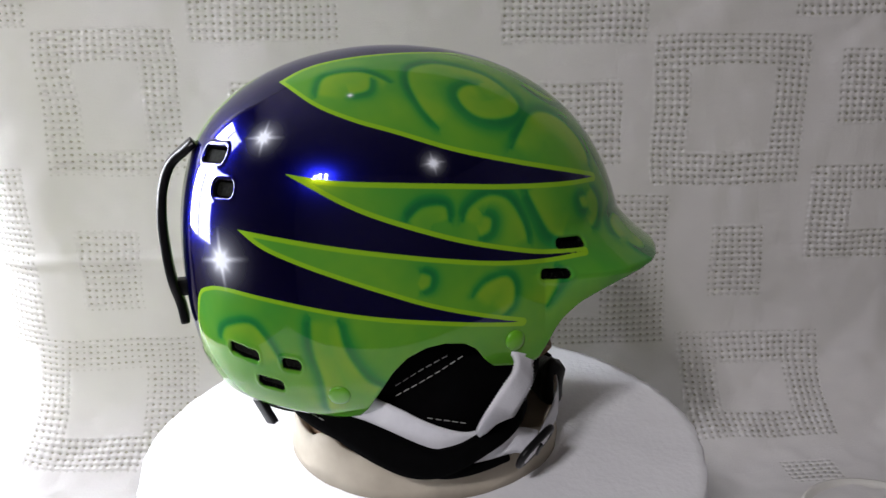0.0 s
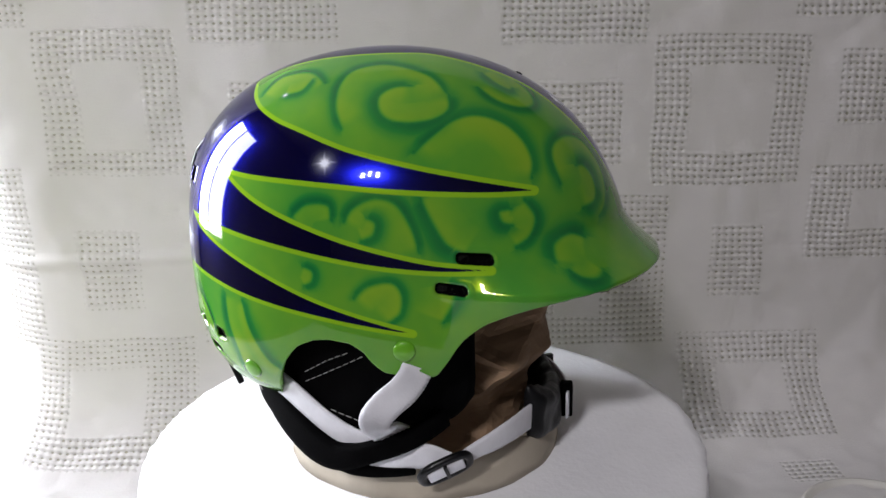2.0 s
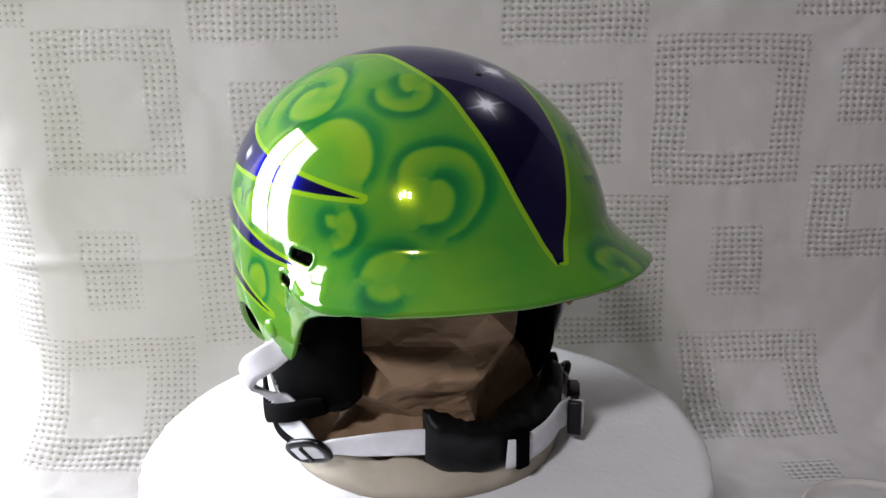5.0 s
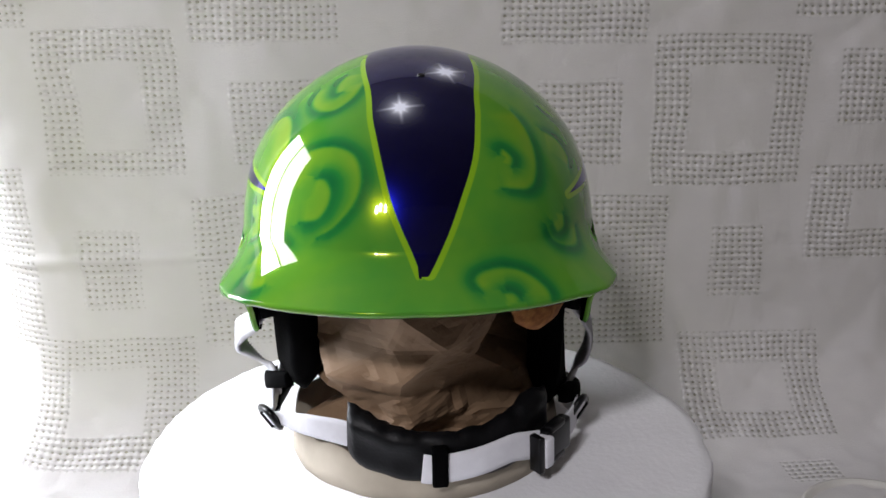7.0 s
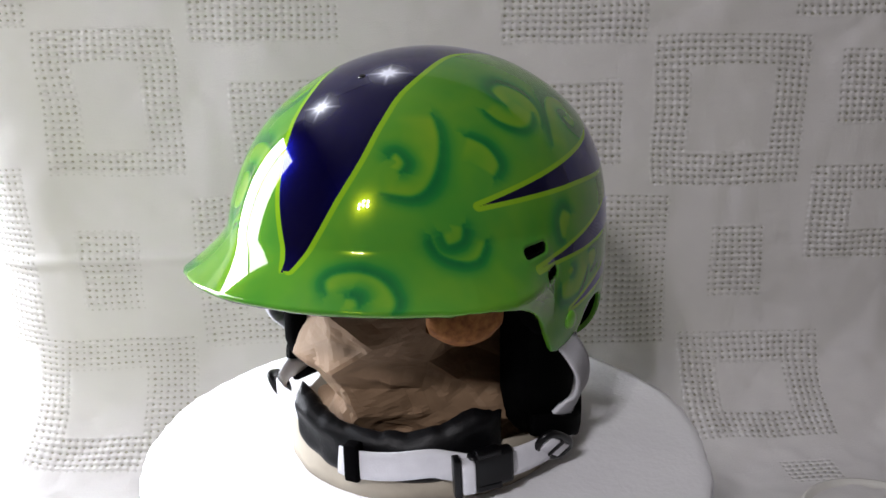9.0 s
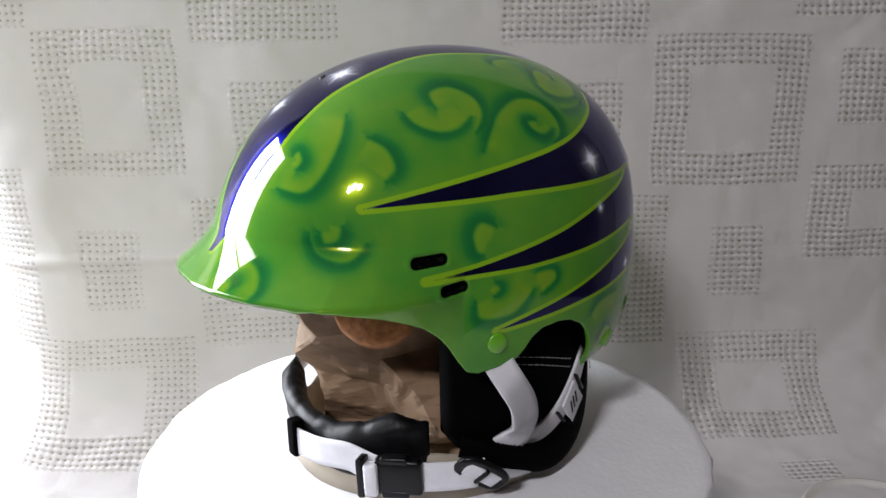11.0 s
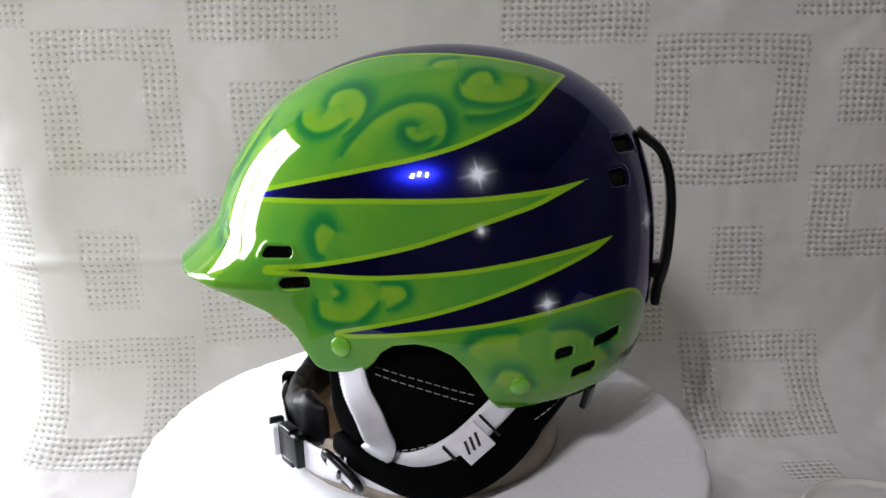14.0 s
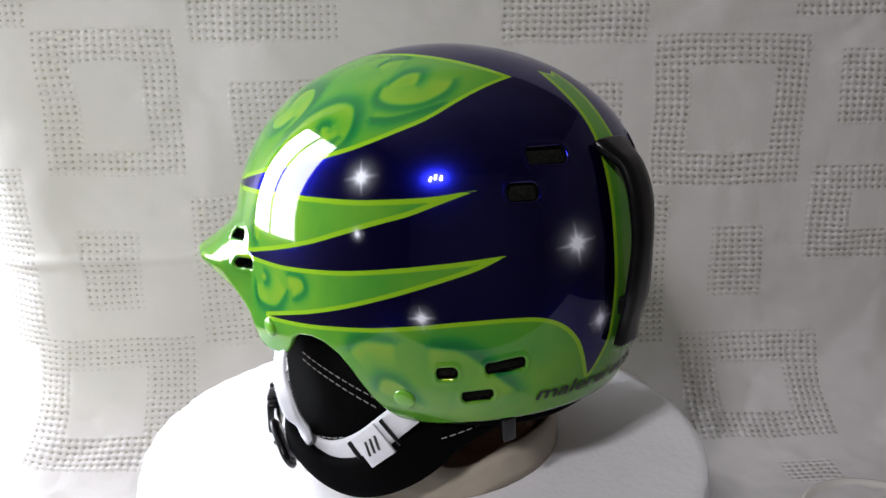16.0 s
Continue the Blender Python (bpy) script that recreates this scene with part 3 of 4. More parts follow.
STROKES_L = STROKES_L_A + STROKES_L_B + STROKES_L_C + STROKES_L_D + STROKES_L_E
# slots: degrees, height, half length, half height, tilt
SLOTS = ((55.2, -0.0948, 0.0085, 0.0030, 4), (61.0, -0.1106, 0.0068, 0.0030, 4), (132.8, -0.1500, 0.0060, 0.0034, 4), (140.2, -0.1635, 0.0090, 0.0034, 6), (146.4, -0.1462, 0.0110, 0.0034, 8),
         (158.5, -0.0408, 0.0125, 0.0042, 0), (151.0, -0.0576, 0.0085, 0.0044, 0))
METRES = 0.125


def painted(P):
    """Signed distance into the green, swirl tone and star light for points of the shell."""
    cp, cq = chart(P)
    left = P[..., 0] > 0
    green, swirl, star = np.zeros(cp.shape), np.zeros(cp.shape), np.zeros(cp.shape)
    for side, runs, strokes in ((left, FLANK_L, STROKES_L), (~left, FLANK_R, STROKES_R)):
        x, y = cp[side], cq[side]
        lines = [spline(r, 6) for r in runs]
        poly = np.vstack([*(l[:-1] for l in lines), lines[-1][-1:], np.array(OUTSIDE)])
        edge = np.vstack([lines[0][-1:], *(l[1:] for l in lines[1:])])
        d, _ = distance(x, y, edge)
        green[side] = np.where(inside(x, y, poly), d, -d) * METRES
        pale, dark = np.zeros(x.shape), np.zeros(x.shape)
        for points, wide, fade, hand in strokes:
            # sprayed along a mask: crisp against the pale side, fading on the other
            line = spline(points, 6)
            lo, hi = line.min(0) - 0.22, line.max(0) + 0.22
            near = (x > lo[0]) & (x < hi[0]) & (y > lo[1]) & (y < hi[1])
            xn, yn = x[near], y[near]
            d, t, turn = beside(xn, yn, line)
            side_pale = turn * hand < 0
            ends = np.clip(np.minimum(t, 1 - t) / 0.06, 0, 1)
            w = wide * (0.66 + 0.46 * np.sin(np.pi * np.clip(1 - t, 0, 1) * 0.8 + 0.3))
            spray = np.where(side_pale, np.exp(-(d / 0.012) ** 2), np.exp(-(d / w) ** 2.2))
            dark[near] = np.maximum(dark[near], spray * np.where(side_pale, 1.0, 0.55 + 0.45 * ends))
            glow = np.where(side_pale, np.clip(1 - d / fade, 0, 1) ** 0.8 * ends, 0)
            pale[near] = np.maximum(pale[near], glow)
        tone = 0.36 - 0.25 * pale
        swirl[side] = tone + (0.84 - tone) * dark * (1 - 0.15 * pale)
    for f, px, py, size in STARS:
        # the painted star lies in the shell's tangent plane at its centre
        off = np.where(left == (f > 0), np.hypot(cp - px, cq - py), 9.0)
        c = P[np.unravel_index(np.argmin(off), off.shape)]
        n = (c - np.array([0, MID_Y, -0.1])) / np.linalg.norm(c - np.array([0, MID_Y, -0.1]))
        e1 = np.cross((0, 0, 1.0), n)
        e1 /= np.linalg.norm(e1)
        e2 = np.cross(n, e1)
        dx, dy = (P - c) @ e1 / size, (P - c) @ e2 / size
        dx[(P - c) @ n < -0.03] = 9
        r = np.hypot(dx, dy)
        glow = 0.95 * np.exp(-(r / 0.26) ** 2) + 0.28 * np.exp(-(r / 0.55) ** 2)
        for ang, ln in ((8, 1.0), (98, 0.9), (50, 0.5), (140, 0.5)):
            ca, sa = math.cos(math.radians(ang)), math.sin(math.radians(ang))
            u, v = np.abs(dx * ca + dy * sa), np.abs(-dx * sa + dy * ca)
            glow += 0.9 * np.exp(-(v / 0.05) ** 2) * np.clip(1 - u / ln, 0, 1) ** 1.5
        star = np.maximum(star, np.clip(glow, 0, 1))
    return green, swirl, star


def slot_field(deg, z):
    """Signed distance to the nearest vent slot, outside positive."""
    best = np.full(np.shape(deg), 1.0)
    a = np.abs((deg + 180) % 360 - 180)
    for d0, z0, hl, hh, tilt in SLOTS:
        r = 0.118 if d0 < 100 else 0.135
        c, s = math.cos(math.radians(tilt)), math.sin(math.radians(tilt))
        u, v = np.radians(a - d0) * r, z - z0
        u, v = u * c + v * s, -u * s + v * c
        rad = hh * 0.75
        qx, qy = np.abs(u) - hl + rad, np.abs(v) - hh + rad
        best = np.minimum(best, np.hypot(np.maximum(qx, 0), np.maximum(qy, 0)) + np.minimum(np.maximum(qx, qy), 0) - rad)
    return best


def normals_of(P):
    du = np.roll(P, -1, 1) - np.roll(P, 1, 1)
    dv = np.gradient(P, axis=0)
    n = np.cross(du, dv)
    n /= np.linalg.norm(n, axis=-1, keepdims=True) + 1e-12
    c = np.array([0, MID_Y, -0.1])
    flip = np.sum(n * (P - c), -1, keepdims=True) < 0
    return np.where(flip, -n, n)


def shell_grid(cols, rows):
    deg = np.linspace(-180, 180, cols, endpoint=False)
    s = np.linspace(0.006, 1, rows)[:, None]
    zr = rim_height(deg)[None]
    z = TOP_Z - (TOP_Z - zr) * s ** 1.85
    D = np.broadcast_to(deg, z.shape)
    P = shell_point(D, z)
    # at the peak the dome swings outward
    n = np.stack([np.sin(np.radians(D)), -np.cos(np.radians(D)), np.zeros_like(D)], -1)
    P = P + n * brim(D, z)[..., None]
    return D, z, P


def helmet():
    h = tagged(new("helmet"), "glossy blue snow helmet with airbrushed green flames, swirls and white stars", "helmet")
    D, z, P = shell_grid(900, 260)
    green, swirl, star = painted(P)
    slot = slot_field(D, z)
    N = normals_of(P)
    dent = -0.0045 * np.clip(-slot / 0.0012, 0, 1) + 0.0005 * np.exp(-((slot - 0.0014) / 0.0009) ** 2)
    Q = P + N * dent[..., None]
    # rolled lip of the rim, and the inside of the shell
    E, M = Q[-1], N[-1]
    lip = [E - M * 0.0012 + np.array([0, 0, -0.0008]), E - M * 0.003, ]
    inner_rows = np.linspace(259, 20, 40).astype(int)
    inner = [P[i] - N[i] * 0.0038 for i in inner_rows]
    G = np.concatenate([Q, np.array(lip), np.array(inner)])
    me = grid_mesh("shell", G, MAT_SHELL, close=True)
    extra = G.shape[0] - Q.shape[0]
    cap = len(me.vertices)
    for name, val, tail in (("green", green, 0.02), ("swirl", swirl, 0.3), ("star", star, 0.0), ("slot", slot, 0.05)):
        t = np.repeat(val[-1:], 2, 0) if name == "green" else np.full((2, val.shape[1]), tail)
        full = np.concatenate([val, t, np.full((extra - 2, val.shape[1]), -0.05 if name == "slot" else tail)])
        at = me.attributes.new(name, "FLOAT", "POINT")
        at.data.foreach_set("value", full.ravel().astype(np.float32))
    # close the crown
    bm = bmesh.new()
    bm.from_mesh(me)
    bm.verts.ensure_lookup_table()
    bm.faces.new([bm.verts[k] for k in range(900)])
    bm.normal_update()
    bm.to_mesh(me)
    bm.free()
    me.shade_smooth()
    ob = new("shell", me)
    ob.parent = h
    tagged(ob, "lacquered hard shell, blue with green flames")
    return h


HELMET = helmet()


# ---- fittings of the helmet ----
def round_head(phi, z, out=0.0):
    """A point on the upright oval round the head: degrees from the front, world height, offset outward; helmet space."""
    a, b = 0.100 + out, 0.106 + out
    s, c = np.sin(np.radians(phi)), np.cos(np.radians(phi))
    return np.stack([a * s, 0.010 - b * c, np.asarray(z, float) - FLOAT_Z + 0 * s], -1)


def ribbon(bm, path, width, thick, per=10, ribs=0.0, normal=None):
    """A flat band with rounded edges along a spline; path rows are degrees, height, offset (and width factor)."""
    raw = spline([tuple(r) + (1.0,) * (4 - len(r)) for r in path], per)
    C = round_head(raw[:, 0], raw[:, 1], raw[:, 2])
    T = np.gradient(C, axis=0)
    T /= np.linalg.norm(T, axis=1, keepdims=True)
    N = np.stack([np.sin(np.radians(raw[:, 0])), -np.cos(np.radians(raw[:, 0])), np.zeros(len(raw))], -1)
    N -= T * np.sum(N * T, 1, keepdims=True)
    N /= np.linalg.norm(N, axis=1, keepdims=True)
    B = np.cross(T, N)
    prof = [(-0.5, 0.0), (-0.485, 0.5), (-0.3, 0.62), (0.0, 0.66), (0.3, 0.62), (0.485, 0.5), (0.5, 0.0), (0.485, -0.5), (0.0, -0.55), (-0.485, -0.5)]
    rings = []
    for k in range(len(C)):
        th = thick * (1 + (ribs if k % 2 else -ribs))
        rings.append([bm.verts.new(C[k] + B[k] * width * raw[k, 3] * u + N[k] * th * v) for u, v in prof])
    for a, b in zip(rings, rings[1:]):
        for i in range(len(prof)):
            j = (i + 1) % len(prof)
            bm.faces.new((a[i], a[j], b[j], b[i]))
    bm.faces.new(rings[0])
    bm.faces.new(rings[-1])
    return bm


def placed(bm, phi, z, out, spin=0.0, lean=0.0):
    """Move a small part, built flat with x across, y up and z outward, onto the oval round the head."""
    c = Vector(round_head(phi, z, out))
    n = Vector((math.sin(radians(phi)), -math.cos(radians(phi)), 0))
    e1 = Vector((math.cos(radians(phi)), math.sin(radians(phi)), 0))
    m = Matrix((e1, Vector((0, 0, 1)), n)).transposed().to_4x4()
    m = Matrix.Translation(c) @ m @ pose(0, 0, 0, lean, 0, spin)
    bmesh.ops.transform(bm, matrix=m, verts=bm.verts)
    return bm


def oval_ring(bm, rx, ry, tube, thick, segments=40):
    """A rounded flat ring, as of a strap slider."""
    rings = []
    for k in range(segments):
        t = 2 * math.pi * k / segments
        c, s = math.cos(t), math.sin(t)
        ex = abs(c) ** 0.7 * math.copysign(1, c)
        ey = abs(s) ** 0.7 * math.copysign(1, s)
        ring = []
        for i in range(8):
            a = 2 * math.pi * i / 8
            g = tube * math.cos(a)
            ring.append(bm.verts.new(((rx + g) * ex, (ry + g) * ey, thick * math.sin(a))))
        rings.append(ring)
    for a, b in zip(rings, rings[1:] + rings[:1]):
        for i in range(8):
            j = (i + 1) % 8
            bm.faces.new((a[i], a[j], b[j], b[i]))
    return bm


def stitches(parent, path, length=0.0034, gap=0.0016):
    """A row of pale stitches along a spline on a pad."""
    raw = spline(path, 12)
    C = round_head(raw[:, 0], raw[:, 1], raw[:, 2])
    seg = np.r_[0, np.cumsum(np.linalg.norm(np.diff(C, axis=0), axis=1))]
    bm = bmesh.new()
    s = 0.0
    while s + length < seg[-1]:
        a, b = (Vector([np.interp(v, seg, C[:, k]) for k in range(3)]) for v in (s, s + length))
        t = (b - a).normalized()
        n = Vector((a.x, a.y, 0)).normalized()
        w = t.cross(n).normalized() * 0.00032
        lift = n * 0.0006
        vs = [bm.verts.new(p) for p in (a - w, a + w, b + w, b - w, a + lift, b + lift)]
        for f in ((0, 1, 4), (1, 2, 5, 4), (2, 3, 5), (3, 0, 4, 5), (3, 2, 1, 0)):
            bm.faces.new([vs[i] for i in f])
        s += length + gap
    return part("stitching", bm, MAT_THREAD, parent, "pale grey dashed stitching", False)


def soft_panel(phis, tops, bottoms, out, thick, rows=16, cols=36, puff=0.004):
    """A padded panel on the oval between a top and a bottom line."""
    bm = bmesh.new()
    f = np.linspace(0, 1, cols)
    phi = np.interp(f, np.linspace(0, 1, len(phis)), phis)
    top = spline([(p, t) for p, t in zip(phis, tops)], 12)
    bot = spline([(p, t) for p, t in zip(phis, bottoms)], 12)
    tz, bz = np.interp(phi, top[:, 0], top[:, 1]), np.interp(phi, bot[:, 0], bot[:, 1])
    layers = []
    for side in (1, -1):
        lay = []
        for i in range(rows):
            g = i / (rows - 1)
            z = tz + (bz - tz) * g
            edge = np.sqrt(np.clip(np.minimum(g, 1 - g) * 5, 0, 1)) * np.sqrt(np.clip(np.minimum(f, 1 - f) * 12, 0, 1))
            o = out + side * (thick / 2) * edge + puff * edge * (0.4 if side > 0 else 0) * np.sin(f * 9 + g * 4)
            lay.append([bm.verts.new(p) for p in round_head(phi, z, o)])
        layers.append(lay)
    for lay in layers:
        for a, b in zip(lay, lay[1:]):
            for k in range(cols - 1):
                bm.faces.new((a[k], a[k + 1], b[k + 1], b[k]))
    bmesh.ops.remove_doubles(bm, verts=bm.verts, dist=0.0002)
    return bm


MAT_TAG_INK = mottled("black_ink", (0.008, 0.008, 0.009), (0.012, 0.012, 0.013), 90.0, 0.6)


# seams and straps of either side: degrees from the front, height, offset outward, width factor
PAD_SEAMS_L = (((83.5, 0.1295), (98, 0.1225), (113, 0.113)), ((83.5, 0.125), (98, 0.1175), (113, 0.1075)), ((88.5, 0.078), (96, 0.081), (102.5, 0.0855)))
PAD_SEAMS_R = (((-110, 0.1215), (-101.5, 0.131), (-93.5, 0.138)), ((-110, 0.1155), (-99.5, 0.126), (-88.5, 0.137)), ((-101, 0.101), (-93.5, 0.097), (-87, 0.093)))
STRAPS_L = (
    ((75, 0.142, 0.004), (78, 0.131, 0.011), (81, 0.119, 0.0165), (84, 0.107, 0.0175), (85.5, 0.095, 0.0155), (86, 0.086, 0.0105), (84.5, 0.079, 0.007), (81, 0.073, 0.0035)),
    ((127, 0.114, 0.003), (118.5, 0.0995, 0.003), (109.5, 0.0845, 0.003), (101.5, 0.075, 0.003), (94, 0.070, 0.003), (87, 0.069, 0.003), (80, 0.069, 0.003)),
    ((158, 0.106, -0.004, 0.5), (146, 0.100, -0.002, 0.62), (134, 0.0920, 0.0, 0.8), (128, 0.0835, 0.001, 0.9), (120, 0.0735, 0.002, 0.95), (111, 0.0650, 0.003, 0.92), (102.5, 0.0605, 0.004, 0.82),
     (94, 0.0610, 0.006, 0.64), (87.5, 0.0655, 0.0080, 0.52), (80, 0.0705, 0.0082, 0.46), (74.5, 0.0745, 0.006, 0.46), (68, 0.077, 0.001, 0.42)),
    ((94, 0.057, 0.002), (87, 0.0585, 0.0035), (80, 0.0625, 0.006), (73, 0.065, 0.0095)))
STRAPS_R = (
    ((-73, 0.142, 0.004), (-74, 0.133, 0.015), (-77, 0.126, 0.0235), (-81, 0.119, 0.0270), (-84, 0.110, 0.0265), (-84.5, 0.101, 0.019), (-83, 0.093, 0.0085), (-79, 0.087, 0.004)),
    ((-130, 0.113, 0.002), (-123.5, 0.110, 0.003), (-117.5, 0.106, 0.003), (-111, 0.100, 0.003), (-104, 0.092, 0.003), (-95.5, 0.0840, 0.003), (-88.5, 0.080, 0.003), (-82, 0.080, 0.002)),
    ((-158, 0.112, -0.004, 0.4), (-146, 0.104, -0.002, 0.5), (-135.5, 0.0985, 0.0, 0.6), (-127.5, 0.0950, 0.001, 0.65), (-121, 0.0905, 0.002, 0.75), (-113.5, 0.0835, 0.003, 0.78), (-106, 0.0765, 0.004, 0.74),
     (-99, 0.0735, 0.0055, 0.60), (-92, 0.0765, 0.0075, 0.47), (-85.5, 0.0815, 0.0082, 0.42), (-78.5, 0.0865, 0.0076, 0.42), (-71.5, 0.0915, 0.004, 0.40), (-65, 0.095, -0.003, 0.36)),
    ((-91, 0.0690, 0.0035), (-84, 0.0725, 0.0045), (-78, 0.0755, 0.005), (-72, 0.0765, 0.007), (-66, 0.0715, 0.0095)))


def fittings(h):
    # black foam inside the shell
    D, z, P = shell_grid(180, 50)
    core = shell_point(D, z)
    N = normals_of(core)
    me = grid_mesh("liner", np.concatenate([(core - N * 0.0065)[10:-1], (core - N * 0.020)[-2:22:-1]]), MAT_BLACK, close=True)
    ob = new("liner", me)
    ob.parent = h
    tagged(ob, "black foam liner inside the shell")
    for side in (1, -1):
        # rivets of the strap
        for deg, zz in ((72.3, -0.1452), (121.6, -0.1676)):
            bm = bmesh.new()
            lathe(bm, [(0.0060, -0.002), (0.0060, 0.0004), (0.0052, 0.0011), (0.0030, 0.0016), (0.0004, 0.0017)], 24)
            c = Vector(shell_point(np.array(side * deg), np.array(zz)))
            d = Vector((c.x / 0.115 ** 2, (c.y - MID_Y) / 0.15 ** 2, -0.0)).normalized()
            d = (d + Vector((0, 0, -0.28 if deg > 100 else -0.05))).normalized()
            bmesh.ops.transform(bm, matrix=Matrix.Translation(c + d * 0.0004) @ d.to_track_quat("Z", "Y").to_matrix().to_4x4(), verts=bm.verts)
            part("rivet", bm, MAT_RIVET, h, "green painted strap rivet")
        # foam behind the vent slots
        for d0, z0, hl, hh, tilt in SLOTS:
            c = shell_point(np.array(side * d0), np.array(z0))
            u = shell_point(np.array(side * (d0 + 1.5)), np.array(z0)) - c
            w = shell_point(np.array(side * d0), np.array(z0 + 0.003)) - c
            e1, e2 = Vector(u).normalized(), Vector(w).normalized()
            e3 = e1.cross(e2).normalized()
            if e3.dot(Vector(c) - Vector((0, MID_Y, -0.1))) < 0:
                e3 = -e3
            bm = bmesh.new()
            box(bm, -hl * 0.92, -hh * 0.85, -0.0006, hl * 0.92, hh * 0.85, 0.0006, 0.0004)
            rot = Matrix((e1, e3.cross(e1), e3)).transposed().to_4x4()
            bmesh.ops.transform(bm, matrix=Matrix.Translation(Vector(c) - e3 * 0.0032) @ rot @ pose(0, 0, 0, 0, 0, tilt * side), verts=bm.verts)
            part("vent_screen", bm, MAT_VENT, h, "dark speckled foam in the vent slot")
        # ear pad
        phis = [62, 68, 76, 86, 98, 110, 122, 132]
        tops = [0.185, 0.182, 0.180, 0.178, 0.174, 0.165, 0.150, 0.130]
        bots = [0.082, 0.070, 0.062, 0.056, 0.054, 0.060, 0.074, 0.094]
        if side < 0:
            phis = [52, 60] + phis[2:]
            phis, tops, bots = [-p for p in phis[::-1]], tops[::-1], [b + 0.020 for b in bots[::-1]]
        pad = part("ear_pad", soft_panel(phis, tops, bots, -0.011, 0.024), MAT_BLACK, h, "black fabric ear pad")
        rows = PAD_SEAMS_L if side > 0 else PAD_SEAMS_R
        for row in rows:
            stitches(pad, [r + (0.0030,) for r in row])
        # straps
        front, rear, lower, link = STRAPS_L if side > 0 else STRAPS_R
        part("strap", ribbon(bmesh.new(), front, 0.0175, 0.0019, 14, 0.75), MAT_WEB, h, "ribbed white webbing strap")
        part("strap", ribbon(bmesh.new(), rear, 0.0168, 0.0016, 14, 0.10), MAT_WEB, h, "white webbing strap")
        part("strap", ribbon(bmesh.new(), link, 0.0160, 0.0016, 12, 0.10), MAT_WEB, h, "white webbing strap end to the slider")
        bm = ribbon(bmesh.new(), lower, 0.028, 0.0060, 14)
        if side < 0:
            ribbon(bm, [(-104, 0.075, 0.002, 0.5), (-97, 0.068, 0.0025, 0.42), (-90, 0.0655, 0.003, 0.30), (-82, 0.066, 0.004, 0.22), (-75, 0.067, 0.005, 0.15)], 0.028, 0.004, 10)
        band = part("lower_band", bm, MAT_BLACK, h, "padded black band round the ear pad")
        stitches(band, [(side * 150, lower[1][1] + 0.001, 0.002), (side * 140, lower[2][1] + 0.004, 0.004), (side * 132, lower[2][1], 0.0055)])
        # two black keepers on the rear strap, and the tag between them
        if side > 0:
            for a, zz in ((117.5, 0.0945), (106.5, 0.0765)):
                bm = bmesh.new()
                box(bm, -0.0008, -0.0092, -0.0014, 0.0008, 0.0092, 0.0012, 0.0004)
                part("keeper", placed(bm, side * a, zz, 0.0052, side * 40), MAT_PLASTIC, h)
            bm = bmesh.new()
            box(bm, -0.0095, -0.0102, -0.0012, 0.0095, 0.0102, 0.0006, 0.0004)
            tag = part("strap_tag", placed(bm, 112, 0.0852, 0.0062, 40), MAT_WEB, h, "white square strap tag with a black mark")
            # the mark: plain slanted strokes
            for x0, y0, x1, y1 in ((-0.0052, -0.0036, -0.0022, 0.0040), (-0.0014, -0.0036, 0.0016, 0.0040), (0.0024, -0.0036, 0.0054, 0.0040)):
                bm = bmesh.new()
                ln, an = math.hypot(x1 - x0, y1 - y0), math.atan2(y1 - y0, x1 - x0)
                box(bm, -ln / 2 - 0.0004, -0.0008, 0, ln / 2 + 0.0004, 0.0008, 0.0003)
                bmesh.ops.transform(bm, matrix=Matrix.Translation(((x0 + x1) / 2, (y0 + y1) / 2, 0.0007)) @ Matrix.Rotation(an, 4, "Z"), verts=bm.verts)
                part("mark_stroke", placed(bm, 112, 0.0852, 0.0062, 40), MAT_TAG_INK, tag)
        # slider with the strap's end looped through
        sp, sz, spin = (73, 0.0635, -34) if side > 0 else (-66.5, 0.0700, 20)
        bm = oval_ring(bmesh.new(), 0.0145, 0.0080, 0.0028, 0.0024)
        sl = part("slider", placed(bm, sp, sz, 0.011, spin, 30), MAT_PLASTIC, h, "black plastic oval strap slider")
        bm = bmesh.new()
        box(bm, -0.0112, -0.0056, -0.0012, 0.0112, 0.0056, 0.0018, 0.001)
        part("strap_loop", placed(bm, sp, sz, 0.0115, spin, 30), MAT_WEB, sl, "white webbing in the slider")
        bm = bmesh.new()
        box(bm, -0.0011, -0.0066, -0.001, 0.0011, 0.0066, 0.0034, 0.0005)
        part("bar", placed(bm, sp, sz, 0.0115, spin, 30), MAT_PLASTIC, sl)
    # chin: white strap from the right slider into the pad
    bm = ribbon(bmesh.new(), [(-63, 0.0725, 0.010, 0.5), (-57, 0.0760, 0.007, 0.6), (-50, 0.0775, 0.004, 0.78), (-42, 0.0790, 0.001, 0.9), (-32, 0.0790, -0.003, 1.0), (-20, 0.077, -0.006, 1.0)], 0.0165, 0.0016, 12, 0.08)
    part("chin_strap", bm, MAT_WEB, h, "white webbing chin strap")
    quilt = soft_panel([-29, -22, -12, 0, 12, 24, 36, 46, 58], [0.0985, 0.095, 0.088, 0.084, 0.083, 0.084, 0.089, 0.095, 0.090], [0.064, 0.0575, 0.0535, 0.0515, 0.0505, 0.050, 0.0505, 0.054, 0.064], -0.006, 0.015, 14, 72, 0.003)
